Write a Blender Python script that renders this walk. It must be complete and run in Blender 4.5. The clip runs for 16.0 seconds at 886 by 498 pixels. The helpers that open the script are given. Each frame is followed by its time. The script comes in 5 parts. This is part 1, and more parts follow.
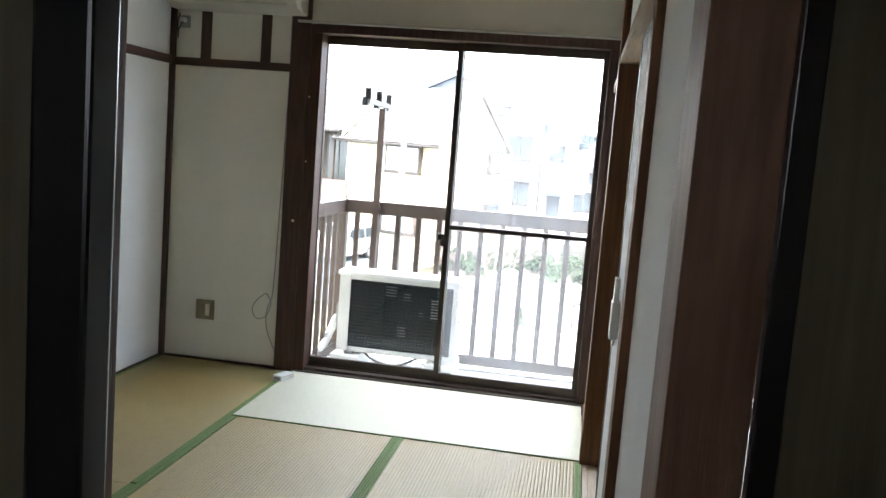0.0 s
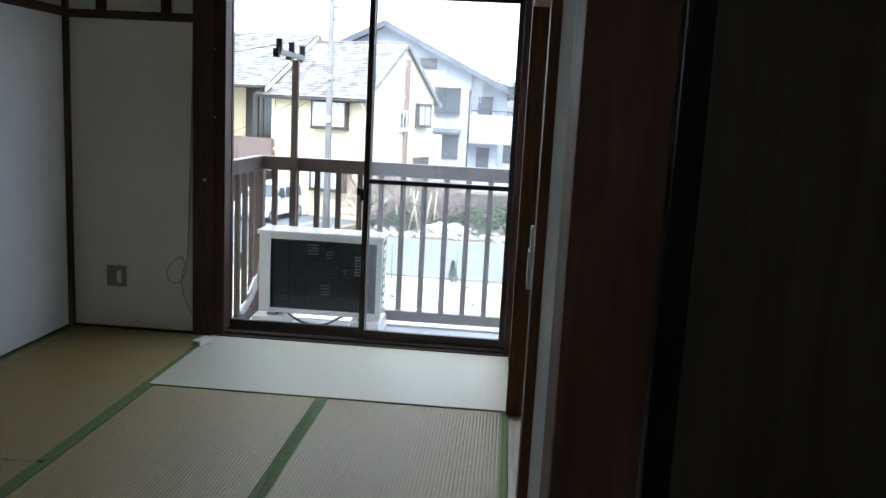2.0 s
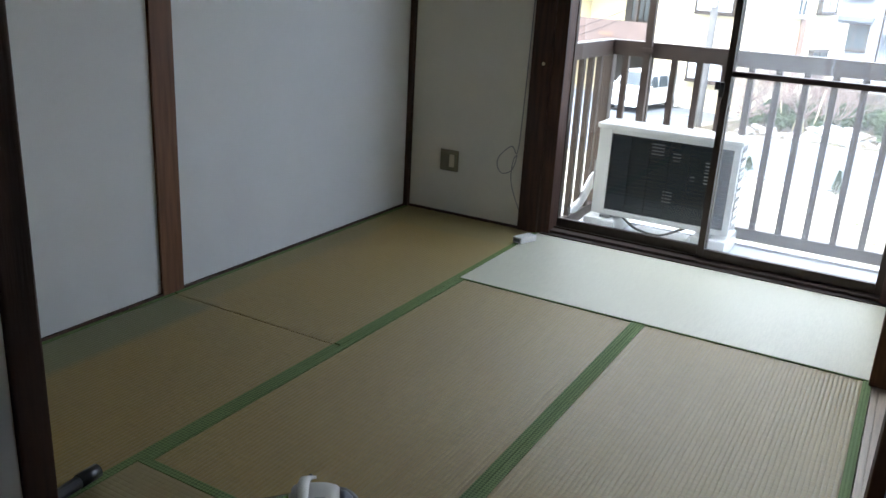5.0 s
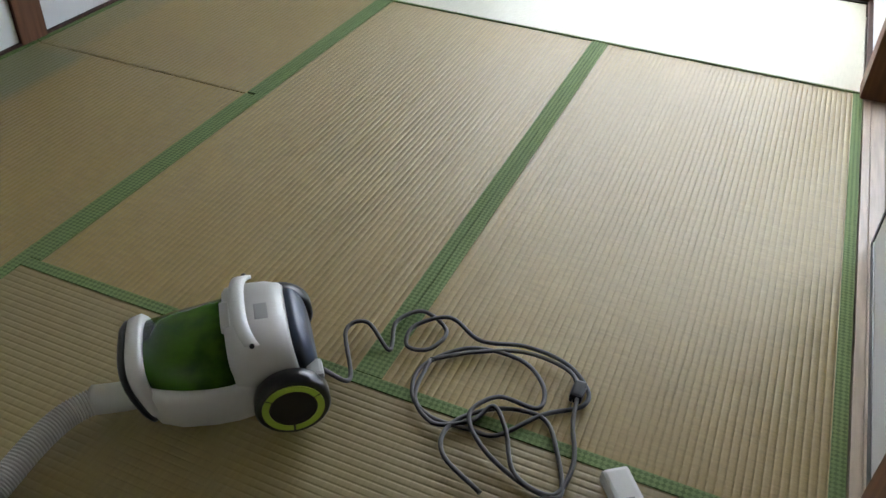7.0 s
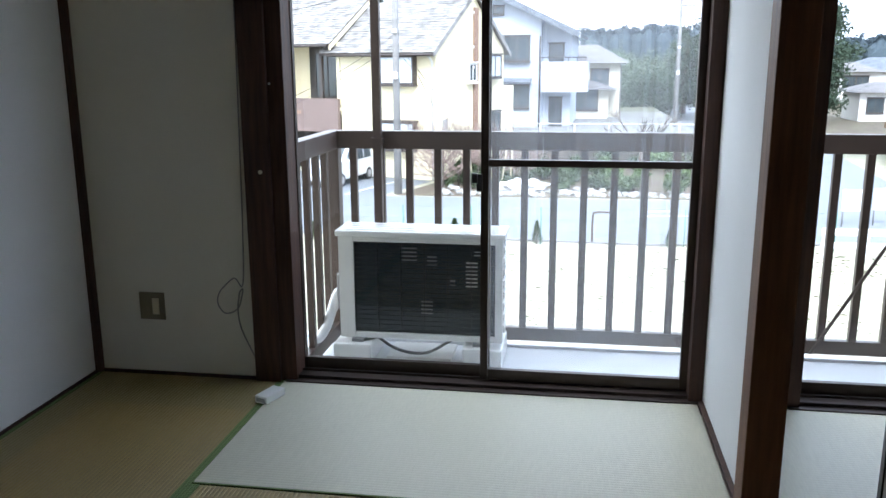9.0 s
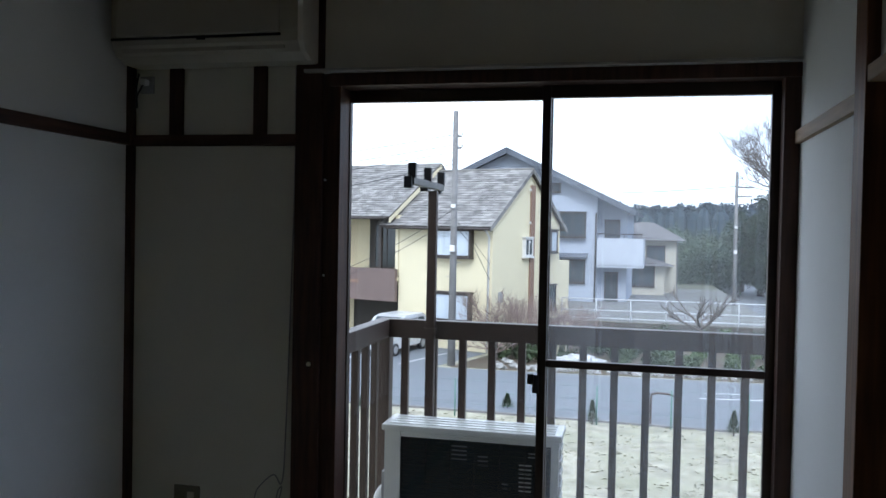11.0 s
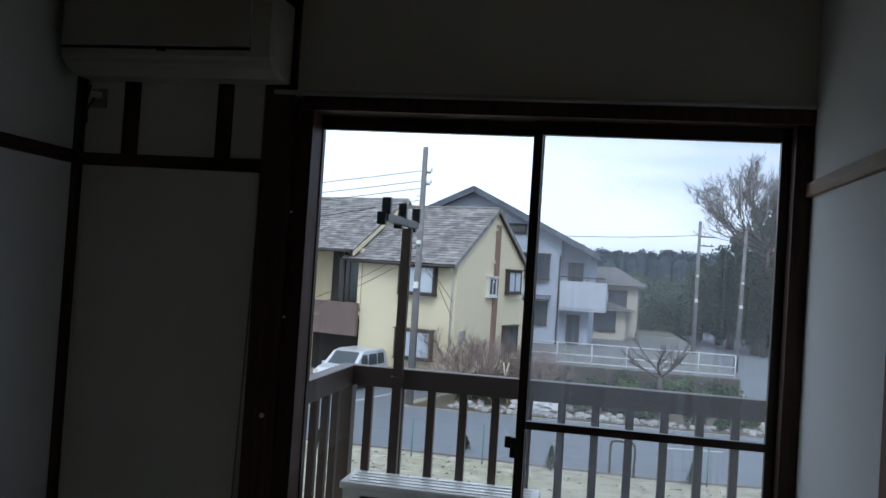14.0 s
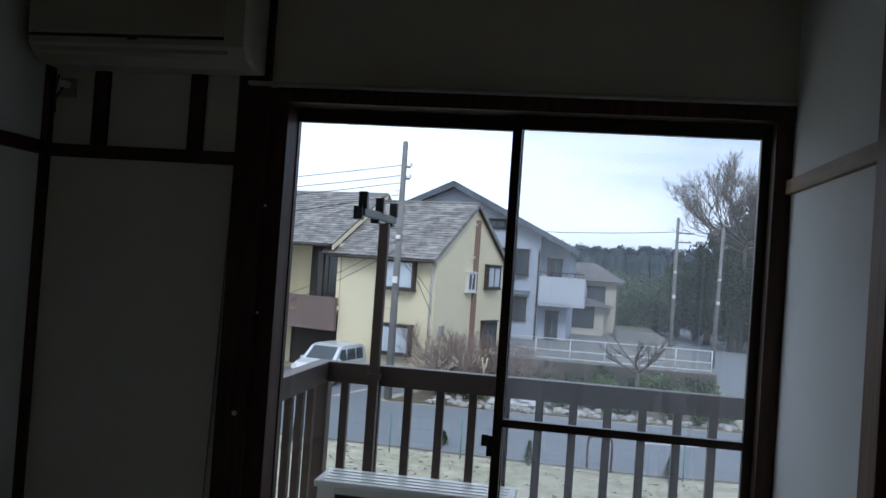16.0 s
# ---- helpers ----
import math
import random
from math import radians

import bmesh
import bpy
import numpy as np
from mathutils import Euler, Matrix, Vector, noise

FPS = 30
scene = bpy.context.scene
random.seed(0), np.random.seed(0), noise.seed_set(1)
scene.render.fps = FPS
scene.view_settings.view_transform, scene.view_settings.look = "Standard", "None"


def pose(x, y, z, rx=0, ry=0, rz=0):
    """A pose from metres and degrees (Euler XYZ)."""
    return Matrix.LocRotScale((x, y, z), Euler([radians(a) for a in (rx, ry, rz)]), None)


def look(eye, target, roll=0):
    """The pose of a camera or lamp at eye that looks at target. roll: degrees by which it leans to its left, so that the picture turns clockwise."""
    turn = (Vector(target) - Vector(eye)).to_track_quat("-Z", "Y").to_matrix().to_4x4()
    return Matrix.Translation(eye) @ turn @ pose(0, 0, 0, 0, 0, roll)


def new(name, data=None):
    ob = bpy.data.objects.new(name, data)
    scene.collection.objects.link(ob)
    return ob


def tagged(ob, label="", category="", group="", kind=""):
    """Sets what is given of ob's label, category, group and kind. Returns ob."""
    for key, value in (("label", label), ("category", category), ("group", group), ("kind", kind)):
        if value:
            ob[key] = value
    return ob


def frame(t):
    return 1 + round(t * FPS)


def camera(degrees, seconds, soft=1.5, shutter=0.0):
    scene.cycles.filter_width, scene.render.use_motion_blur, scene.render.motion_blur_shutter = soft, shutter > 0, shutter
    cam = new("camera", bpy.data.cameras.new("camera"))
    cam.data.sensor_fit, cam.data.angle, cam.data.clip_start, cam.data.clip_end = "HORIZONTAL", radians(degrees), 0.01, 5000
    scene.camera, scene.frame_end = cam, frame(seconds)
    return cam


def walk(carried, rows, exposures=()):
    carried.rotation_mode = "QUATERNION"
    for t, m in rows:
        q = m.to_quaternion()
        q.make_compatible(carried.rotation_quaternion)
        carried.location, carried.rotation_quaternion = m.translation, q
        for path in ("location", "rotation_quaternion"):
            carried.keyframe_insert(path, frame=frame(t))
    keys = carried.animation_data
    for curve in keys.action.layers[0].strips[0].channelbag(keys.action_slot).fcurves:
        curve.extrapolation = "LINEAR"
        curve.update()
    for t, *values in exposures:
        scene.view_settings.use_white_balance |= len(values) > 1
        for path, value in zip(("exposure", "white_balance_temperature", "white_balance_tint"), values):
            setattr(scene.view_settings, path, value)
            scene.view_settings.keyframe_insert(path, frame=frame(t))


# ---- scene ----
cam = camera(56.2, 16.0)
PATH = [
    (0, (2.442, -4.656, 1.365), (2.132, -2.694, 1.134), 4.5),
    (0.5, (2.482, -4.653, 1.364), (2.355, -2.672, 1.118), 3.7),
    (1, (2.483, -4.654, 1.362), (2.427, -2.674, 1.087), 3.1),
    (1.5, (2.489, -4.638, 1.361), (2.415, -2.662, 1.057), 2.8),
    (2, (2.497, -4.553, 1.352), (2.354, -2.585, 1.023), 3.0),
    (2.5, (2.492, -4.399, 1.36), (2.239, -2.441, 1.043), 3.5),
    (3, (2.508, -4.254, 1.339), (2.111, -2.32, 1.021), 3.6),
    (3.5, (2.522, -4.162, 1.341), (1.942, -2.288, 0.949), 3.7),
    (4, (2.561, -4.094, 1.337), (1.684, -2.353, 0.889), 4.3),
    (4.2, (2.561, -4.079, 1.331), (1.62, -2.385, 0.836), 4.1),
    (6.3, (2.322, -3.852, 1.211), (1.571, -2.251, 0.277), 5.0),
    (6.5, (2.288, -3.803, 1.18), (1.604, -2.223, 0.161), 5.0),
    (7, (2.237, -3.676, 1.165), (1.655, -2.193, -0.044), 2.8),
    (7.5, (2.221, -3.599, 1.231), (1.611, -2.041, 0.135), 0.4),
    (8, (2.252, -3.524, 1.259), (1.658, -1.812, 0.412), -1.0),
    (8.5, (2.201, -3.372, 1.283), (1.757, -1.537, 0.621), -1.1),
    (9, (2.056, -3.2, 1.337), (1.752, -1.274, 0.893), -0.3),
    (9.5, (2.007, -3.139, 1.365), (1.768, -1.169, 1.112), 0.3),
    (9.6, (2.009, -3.14, 1.366), (1.769, -1.167, 1.137), 0.1),
    (10, (2.03, -3.112, 1.413), (1.742, -1.138, 1.276), -0.0),
    (10.2, (2.032, -3.104, 1.422), (1.701, -1.133, 1.345), -0.1),
    (12.5, (2.024, -2.907, 1.455), (1.486, -0.981, 1.432), 3.2),
    (13, (1.978, -2.841, 1.47), (1.517, -0.895, 1.495), 3.6),
    (13.5, (1.937, -2.811, 1.464), (1.532, -0.853, 1.508), 3.5),
    (14, (1.923, -2.795, 1.455), (1.564, -0.828, 1.502), 3.7),
    (14.5, (1.912, -2.764, 1.441), (1.591, -0.791, 1.477), 4.6),
    (15, (1.919, -2.74, 1.443), (1.625, -0.762, 1.459), 5.3),
    (15.5, (1.949, -2.733, 1.448), (1.712, -0.748, 1.477), 4.8),
    (16, (1.924, -2.751, 1.459), (1.614, -0.775, 1.497), 4.0),
]
# seconds, stops, kelvin, tint
EXPOSURES = [(0, 2.7, 6250, 12), (0.5, 2.05, 6100, 12), (1, 1.55, 5950, 11), (1.5, 1.3, 5850, 11), (2, 1.3, 5800, 11), (2.5, 1.35, 5800, 11), (3, 1.4, 5750, 11), (3.5, 1.4, 5700, 11), (4, 1.55, 5700, 11), (5.2, 2.0, 6000, 12), (6.3, 2.2, 6200, 13), (6.5, 2.3, 6250, 13), (7, 2.85, 6250, 14), (7.5, 3.0, 6200, 13), (8, 2.55, 6000, 12), (8.5, 2.0, 5900, 11), (9, 1.35, 5800, 12), (9.5, 0.85, 5750, 12), (10, 0.5, 5700, 12), (10.2, 0.4, 5650, 12), (11.2, 0.1, 5600, 12), (12.5, -0.35, 5550, 12), (13, -0.5, 5550, 12), (14.5, -0.6, 5550, 12), (16, -0.6, 5550, 12)]
walk(cam, [(t, look(eye, target, roll)) for t, eye, target, roll in PATH], EXPOSURES)

# ---- world and light ----
world = bpy.data.worlds.new("world")
scene.world = world
world.use_nodes = True
wn, wl = world.node_tree.nodes, world.node_tree.links
wn.clear()
w_out = wn.new("ShaderNodeOutputWorld")
w_bg = wn.new("ShaderNodeBackground")
w_sky = wn.new("ShaderNodeTexSky")
w_sky.sky_type = "NISHITA"
w_sky.sun_disc = False
w_sky.sun_elevation, w_sky.sun_rotation = radians(44), radians(167)
w_sky.dust_density, w_sky.air_density = 2.5, 1.0
w_co = wn.new("ShaderNodeTexCoord")
w_map = wn.new("ShaderNodeMapping")
w_map.inputs["Scale"].default_value = (1.0, 1.0, 7.0)
w_noise = wn.new("ShaderNodeTexNoise")
w_noise.inputs["Scale"].default_value = 1.6
w_noise.inputs["Detail"].default_value = 5
w_ramp = wn.new("ShaderNodeValToRGB")
w_ramp.color_ramp.elements[0].position, w_ramp.color_ramp.elements[0].color = 0.42, (7.4, 8.6, 10.8, 1)
w_ramp.color_ramp.elements[1].position, w_ramp.color_ramp.elements[1].color = 0.72, (15.0, 15.4, 15.8, 1)
w_mix = wn.new("ShaderNodeMix")
w_mix.data_type = "RGBA"
w_mix.inputs["Factor"].default_value = 0.85
wl.new(w_co.outputs["Generated"], w_map.inputs["Vector"])
wl.new(w_map.outputs["Vector"], w_noise.inputs["Vector"])
# thinner cloud, and so more light, on the sun's side
w_sep, w_dir, w_add = wn.new("ShaderNodeSeparateXYZ"), wn.new("ShaderNodeMapRange"), wn.new("ShaderNodeMath")
w_dir.inputs["From Min"].default_value, w_dir.inputs["From Max"].default_value = 0.12, -0.25
w_dir.inputs["To Max"].default_value = 0.28
wl.new(w_co.outputs["Generated"], w_sep.inputs["Vector"])
wl.new(w_sep.outputs["X"], w_dir.inputs["Value"])
wl.new(w_noise.outputs["Fac"], w_add.inputs[0])
wl.new(w_dir.outputs["Result"], w_add.inputs[1])
wl.new(w_add.outputs[0], w_ramp.inputs["Fac"])
wl.new(w_sky.outputs["Color"], w_mix.inputs["A"])
wl.new(w_ramp.outputs["Color"], w_mix.inputs["B"])
wl.new(w_mix.outputs["Result"], w_bg.inputs["Color"])
w_bg.inputs["Strength"].default_value = 0.15
wl.new(w_bg.outputs["Background"], w_out.inputs["Surface"])

sun_data = bpy.data.lights.new("sun", "SUN")
sun_data.energy, sun_data.angle, sun_data.color = 2.4, radians(20), (1.0, 0.97, 0.93)
sun = new("sun", sun_data)
sun.matrix_world = look((10, -30, 42), (0, 12, 0))


# ---- materials ----
def material(name, color, rough=0.6, metal=0.0, var=0.12, scale=6.0, bump=0.0, bump_scale=60.0, stretch=(1, 1, 1), spec=0.5,
             second=None, second_scale=1.2, tone=0.0):
    """A procedural material: base colour with grain at two scales, and fine relief."""
    m = bpy.data.materials.new(name)
    m.use_nodes = True
    n, l = m.node_tree.nodes, m.node_tree.links
    b = n["Principled BSDF"]
    b.inputs["Roughness"].default_value, b.inputs["Metallic"].default_value = rough, metal
    b.inputs["Specular IOR Level"].default_value = spec
    co = n.new("ShaderNodeTexCoord")
    mp = n.new("ShaderNodeMapping")
    mp.inputs["Scale"].default_value = stretch
    l.new(co.outputs["Object"], mp.inputs["Vector"])
    fine = n.new("ShaderNodeTexNoise")
    fine.inputs["Scale"].default_value, fine.inputs["Detail"].default_value = scale, 6
    wide = n.new("ShaderNodeTexNoise")
    wide.inputs["Scale"].default_value, wide.inputs["Detail"].default_value = second_scale, 3
    l.new(mp.outputs["Vector"], fine.inputs["Vector"])
    l.new(co.outputs["Object"], wide.inputs["Vector"])
    ramp = n.new("ShaderNodeValToRGB")
    e = ramp.color_ramp.elements
    e[0].position, e[1].position = 0.3, 0.7
    e[0].color = (*[c * (1 - var) for c in color], 1)
    e[1].color = (*[min(1, c * (1 + var)) for c in color], 1)
    l.new(fine.outputs["Fac"], ramp.inputs["Fac"])
    mix = n.new("ShaderNodeMix")
    mix.data_type = "RGBA"
    wr = n.new("ShaderNodeMapRange")
    wr.inputs["From Min"].default_value, wr.inputs["From Max"].default_value = 0.42, 0.68
    wr.inputs["To Max"].default_value = 0.55 if second else 0.3
    l.new(wide.outputs["Fac"], wr.inputs["Value"])
    l.new(wr.outputs["Result"], mix.inputs["Factor"])
    l.new(ramp.outputs["Color"], mix.inputs["A"])
    mix.inputs["B"].default_value = (*(second or [c * (1 - var * 1.6) for c in color]), 1)
    last = mix.outputs["Result"]
    if tone:
        info = n.new("ShaderNodeObjectInfo")
        hsv = n.new("ShaderNodeHueSaturation")
        mr = n.new("ShaderNodeMapRange")
        mr.inputs["To Min"].default_value, mr.inputs["To Max"].default_value = 1 - tone, 1 + tone
        l.new(info.outputs["Random"], mr.inputs["Value"])
        l.new(mr.outputs["Result"], hsv.inputs["Value"])
        l.new(last, hsv.inputs["Color"])
        last = hsv.outputs["Color"]
    l.new(last, b.inputs["Base Color"])
    if bump:
        bn = n.new("ShaderNodeTexNoise")
        bn.inputs["Scale"].default_value, bn.inputs["Detail"].default_value = bump_scale, 4
        l.new(mp.outputs["Vector"], bn.inputs["Vector"])
        bp = n.new("ShaderNodeBump")
        bp.inputs["Strength"].default_value, bp.inputs["Distance"].default_value = bump, 0.004
        l.new(bn.outputs["Fac"], bp.inputs["Height"])
        l.new(bp.outputs["Normal"], b.inputs["Normal"])
    return m


def glass_material(name, tint=(1, 1, 1), rough=0.0, reflect=0.06):
    m = bpy.data.materials.new(name)
    m.use_nodes = True
    n, l = m.node_tree.nodes, m.node_tree.links
    n.clear()
    out = n.new("ShaderNodeOutputMaterial")
    mix = n.new("ShaderNodeMixShader")
    tr = n.new("ShaderNodeBsdfTransparent")
    tr.inputs["Color"].default_value = (*tint, 1)
    gl = n.new("ShaderNodeBsdfGlossy")
    gl.inputs["Roughness"].default_value = rough
    mix.inputs["Fac"].default_value = reflect
    l.new(tr.outputs["BSDF"], mix.inputs[1])
    l.new(gl.outputs["BSDF"], mix.inputs[2])
    l.new(mix.outputs["Shader"], out.inputs["Surface"])
    return m


def cloth_material(name, dark, light):
    """Cloth woven in a fine diamond pattern of two tones."""
    m = material(name, dark, 0.8, spec=0.2, var=0.2, scale=90, bump=0.3, bump_scale=300)
    n, l = m.node_tree.nodes, m.node_tree.links
    b = n["Principled BSDF"]
    old = b.inputs["Base Color"].links[0].from_socket
    co, mp, ch = n.new("ShaderNodeTexCoord"), n.new("ShaderNodeMapping"), n.new("ShaderNodeTexChecker")
    mp.inputs["Rotation"].default_value = (0, 0, radians(45))
    ch.inputs["Scale"].default_value = 130
    mix = n.new("ShaderNodeMix")
    mix.data_type = "RGBA"
    l.new(co.outputs["Object"], mp.inputs["Vector"])
    l.new(mp.outputs["Vector"], ch.inputs["Vector"])
    l.new(ch.outputs["Fac"], mix.inputs["Factor"])
    l.new(old, mix.inputs["A"])
    mix.inputs["B"].default_value = (*light, 1)
    l.new(mix.outputs["Result"], b.inputs["Base Color"])
    return m


def dusty_glass(name, dust):
    """Window glass with a thin film of dust that catches the daylight."""
    m = glass_material(name, (0.97, 0.985, 0.98), 0.0, 0.05)
    n, l = m.node_tree.nodes, m.node_tree.links
    out = n["Material Output"]
    old = out.inputs["Surface"].links[0].from_socket
    film, mix = n.new("ShaderNodeBsdfTranslucent"), n.new("ShaderNodeMixShader")
    film.inputs["Color"].default_value = (0.8, 0.82, 0.84, 1)
    tex, mr = n.new("ShaderNodeTexNoise"), n.new("ShaderNodeMapRange")
    tex.inputs["Scale"].default_value = 3.0
    mr.inputs["To Min"].default_value, mr.inputs["To Max"].default_value = dust * 0.6, dust * 1.4
    l.new(tex.outputs["Fac"], mr.inputs["Value"])
    l.new(mr.outputs["Result"], mix.inputs["Fac"])
    l.new(old, mix.inputs[1])
    l.new(film.outputs["BSDF"], mix.inputs[2])
    l.new(mix.outputs["Shader"], out.inputs["Surface"])
    return m


# One plaster in two colours: floor bounce painted warm here, skylight painted cool below.
M_wall = material("cream_plaster", (0.735, 0.715, 0.63), 0.9, var=0.035, scale=3, bump=0.25, bump_scale=220, second=(0.69, 0.665, 0.57), second_scale=0.9)
M_wall_skylit = material("skylit_plaster", (0.745, 0.755, 0.755), 0.9, var=0.03, scale=3, bump=0.25, bump_scale=220, second=(0.705, 0.71, 0.70), second_scale=0.9)
M_wood = material("dark_stained_wood", (0.064, 0.031, 0.021), 0.55, spec=0.3, var=0.4, scale=9, bump=0.2, bump_scale=40, stretch=(6, 6, 0.5))
M_wood_x = material("dark_stained_wood_rail", (0.064, 0.031, 0.021), 0.55, spec=0.3, var=0.4, scale=9, bump=0.2, bump_scale=40, stretch=(0.5, 6, 6))
M_post = material("brown_post_wood", (0.16, 0.074, 0.036), 0.55, spec=0.3, var=0.35, scale=8, bump=0.15, bump_scale=40, stretch=(7, 7, 0.45), second=(0.11, 0.046, 0.022))
M_door_post = material("reddish_post_wood", (0.22, 0.12, 0.08), 0.62, var=0.35, scale=5, bump=0.15, bump_scale=40, stretch=(7, 7, 0.6), second=(0.13, 0.06, 0.035), second_scale=3.0)
M_post_y = material("brown_rail_wood", (0.28, 0.19, 0.115), 0.6, spec=0.25, var=0.3, scale=8, bump=0.15, bump_scale=40, stretch=(7, 0.45, 7), second=(0.21, 0.135, 0.08))
M_wood_y = material("dark_stained_wood_long", (0.064, 0.031, 0.021), 0.55, spec=0.3, var=0.4, scale=9, bump=0.2, bump_scale=40, stretch=(6, 0.5, 6))
M_sill = material("pale_sill_wood", (0.52, 0.42, 0.32), 0.4, var=0.18, scale=12, bump=0.15, bump_scale=50, stretch=(7, 0.5, 7))
M_alu = material("bronze_aluminium", (0.052, 0.036, 0.028), 0.38, metal=0.35, var=0.12, scale=30)
M_rail = material("brown_painted_steel", (0.072, 0.047, 0.037), 0.42, metal=0.1, var=0.15, scale=14, second=(0.052, 0.036, 0.029))
M_glass = glass_material("window_glass", (0.97, 0.985, 0.98), 0.0, 0.05)
M_dusty = dusty_glass("dusty_window_glass", 0.055)
M_balcony = material("pale_balcony_floor", (0.62, 0.63, 0.64), 0.55, var=0.08, scale=5, bump=0.1, second=(0.5, 0.51, 0.52))
M_paper = material("fusuma_paper", (0.66, 0.66, 0.67), 0.75, var=0.03, scale=5, bump=0.06, bump_scale=150)
M_black = material("black_lacquer", (0.012, 0.012, 0.014), 0.28, var=0.2)
M_white = material("white_plastic", (0.72, 0.71, 0.68), 0.4, var=0.03, scale=4)
M_unit = material("ivory_painted_metal", (0.84, 0.83, 0.79), 0.25, var=0.04, scale=4, second=(0.76, 0.75, 0.70))
M_aged = material("aged_ivory_plastic", (0.5, 0.475, 0.40), 0.45, var=0.05, scale=4)
M_lead = material("grey_rubber_lead", (0.11, 0.105, 0.10), 0.5, var=0.1)
M_fin = material("dark_coil_fins", (0.018, 0.028, 0.04), 0.45, metal=0.3, var=0.35, scale=50, stretch=(1, 1, 14))
M_grey = material("grey_plastic", (0.3, 0.3, 0.3), 0.5, var=0.08)
M_alu_light = material("plain_aluminium", (0.55, 0.54, 0.52), 0.4, metal=0.6, var=0.05)
M_outlet = material("old_gold_plate", (0.2, 0.175, 0.115), 0.45, metal=0.15, var=0.12)
M_cream = material("cream_switch", (0.66, 0.6, 0.45), 0.4, var=0.04)
M_green = cloth_material("green_cloth_border", (0.115, 0.168, 0.06), (0.19, 0.26, 0.10))
M_offwhite_door = material("offwhite_door_paint", (0.8, 0.8, 0.78), 0.6, var=0.05)
M_kitchen = material("dim_kitchen_wall", (0.5, 0.46, 0.38), 0.85, var=0.06, bump=0.1)
M_kfloor = material("kitchen_floorboards", (0.22, 0.14, 0.08), 0.45, var=0.25, stretch=(6, 0.6, 1))
M_board = material("dark_board_panel", (0.115, 0.098, 0.06), 0.6, var=0.25, scale=7, bump=0.1, stretch=(6, 6, 0.4))
M_ceiling = material("ceiling_boards", (0.24, 0.17, 0.10), 0.7, var=0.15, stretch=(8, 0.5, 1))


def tatami_material(name, base, second, shaded=None, relief=0.14, var=0.13, stretch=(0.12, 1, 1)):
    """Woven rush: short straw streaks, worn patches and, where shaded is given, greener stretches that furniture once covered."""
    m = material(name, base, 0.46, var=var, scale=150, bump=relief, bump_scale=170, stretch=stretch, second=second, second_scale=0.8)
    if shaded:
        n, l = m.node_tree.nodes, m.node_tree.links
        b = n["Principled BSDF"]
        old = b.inputs["Base Color"].links[0].from_socket
        geo = n.new("ShaderNodeNewGeometry")
        sep = n.new("ShaderNodeSeparateXYZ")
        l.new(geo.outputs["Position"], sep.inputs["Vector"])
        total = None
        for x1, y0, y1, amount in shaded:
            parts = []
            for socket, lo, hi in (("X", x1 + 0.025, x1 - 0.025), ("Y", y0 - 0.02, y0 + 0.02), ("Y", y1 + 0.05, y1 - 0.05)):
                r = n.new("ShaderNodeMapRange")
                r.inputs["From Min"].default_value, r.inputs["From Max"].default_value = lo, hi
                l.new(sep.outputs[socket], r.inputs["Value"])
                parts.append(r.outputs["Result"])
            for extra in parts[1:]:
                mu = n.new("ShaderNodeMath")
                mu.operation = "MULTIPLY"
                l.new(parts[0], mu.inputs[0])
                l.new(extra, mu.inputs[1])
                parts[0] = mu.outputs[0]
            mu = n.new("ShaderNodeMath")
            mu.operation = "MULTIPLY"
            l.new(parts[0], mu.inputs[0])
            mu.inputs[1].default_value = amount
            if total is None:
                total = mu.outputs[0]
            else:
                ad = n.new("ShaderNodeMath")
                ad.operation = "MAXIMUM"
                l.new(total, ad.inputs[0])
                l.new(mu.outputs[0], ad.inputs[1])
                total = ad.outputs[0]
        mix = n.new("ShaderNodeMix")
        mix.data_type = "RGBA"
        l.new(total, mix.inputs["Factor"])
        l.new(old, mix.inputs["A"])
        mix.inputs["B"].default_value = (0.17, 0.19, 0.10, 1)
        l.new(mix.outputs["Result"], b.inputs["Base Color"])
    return m


M_tatami = tatami_material("worn_tatami", (0.325, 0.24, 0.084), (0.29, 0.20, 0.064), [(0.24, -2.62, -1.80, 0.8), (0.17, -1.78, -0.02, 0.35), (0.9, -0.32, -0.02, 0.28)])
M_tatami_x = tatami_material("worn_tatami_cross", (0.31, 0.25, 0.115), (0.27, 0.212, 0.092), stretch=(1, 0.12, 1))
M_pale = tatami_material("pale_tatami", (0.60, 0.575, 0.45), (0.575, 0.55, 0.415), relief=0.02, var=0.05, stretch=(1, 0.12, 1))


# ---- mesh helpers ----
def mesh_object(name, bm, mat):
    me = bpy.data.meshes.new(name)
    bm.to_mesh(me)
    bm.free()
    for m in (mat if isinstance(mat, (list, tuple)) else [mat]):
        me.materials.append(m)
    return new(name, me)


def part(name, bm, mat, parent=None, label=""):
    ob = mesh_object(name, bm, mat)
    if parent is not None:
        ob.parent = parent
    if label:
        tagged(ob, label)
    return ob


def thing(name, label, category, group="", kind="", at=None):
    ob = new(name)
    ob.empty_display_size = 0.1
    if at is not None:
        ob.matrix_world = at
    return tagged(ob, label, category, group, kind)


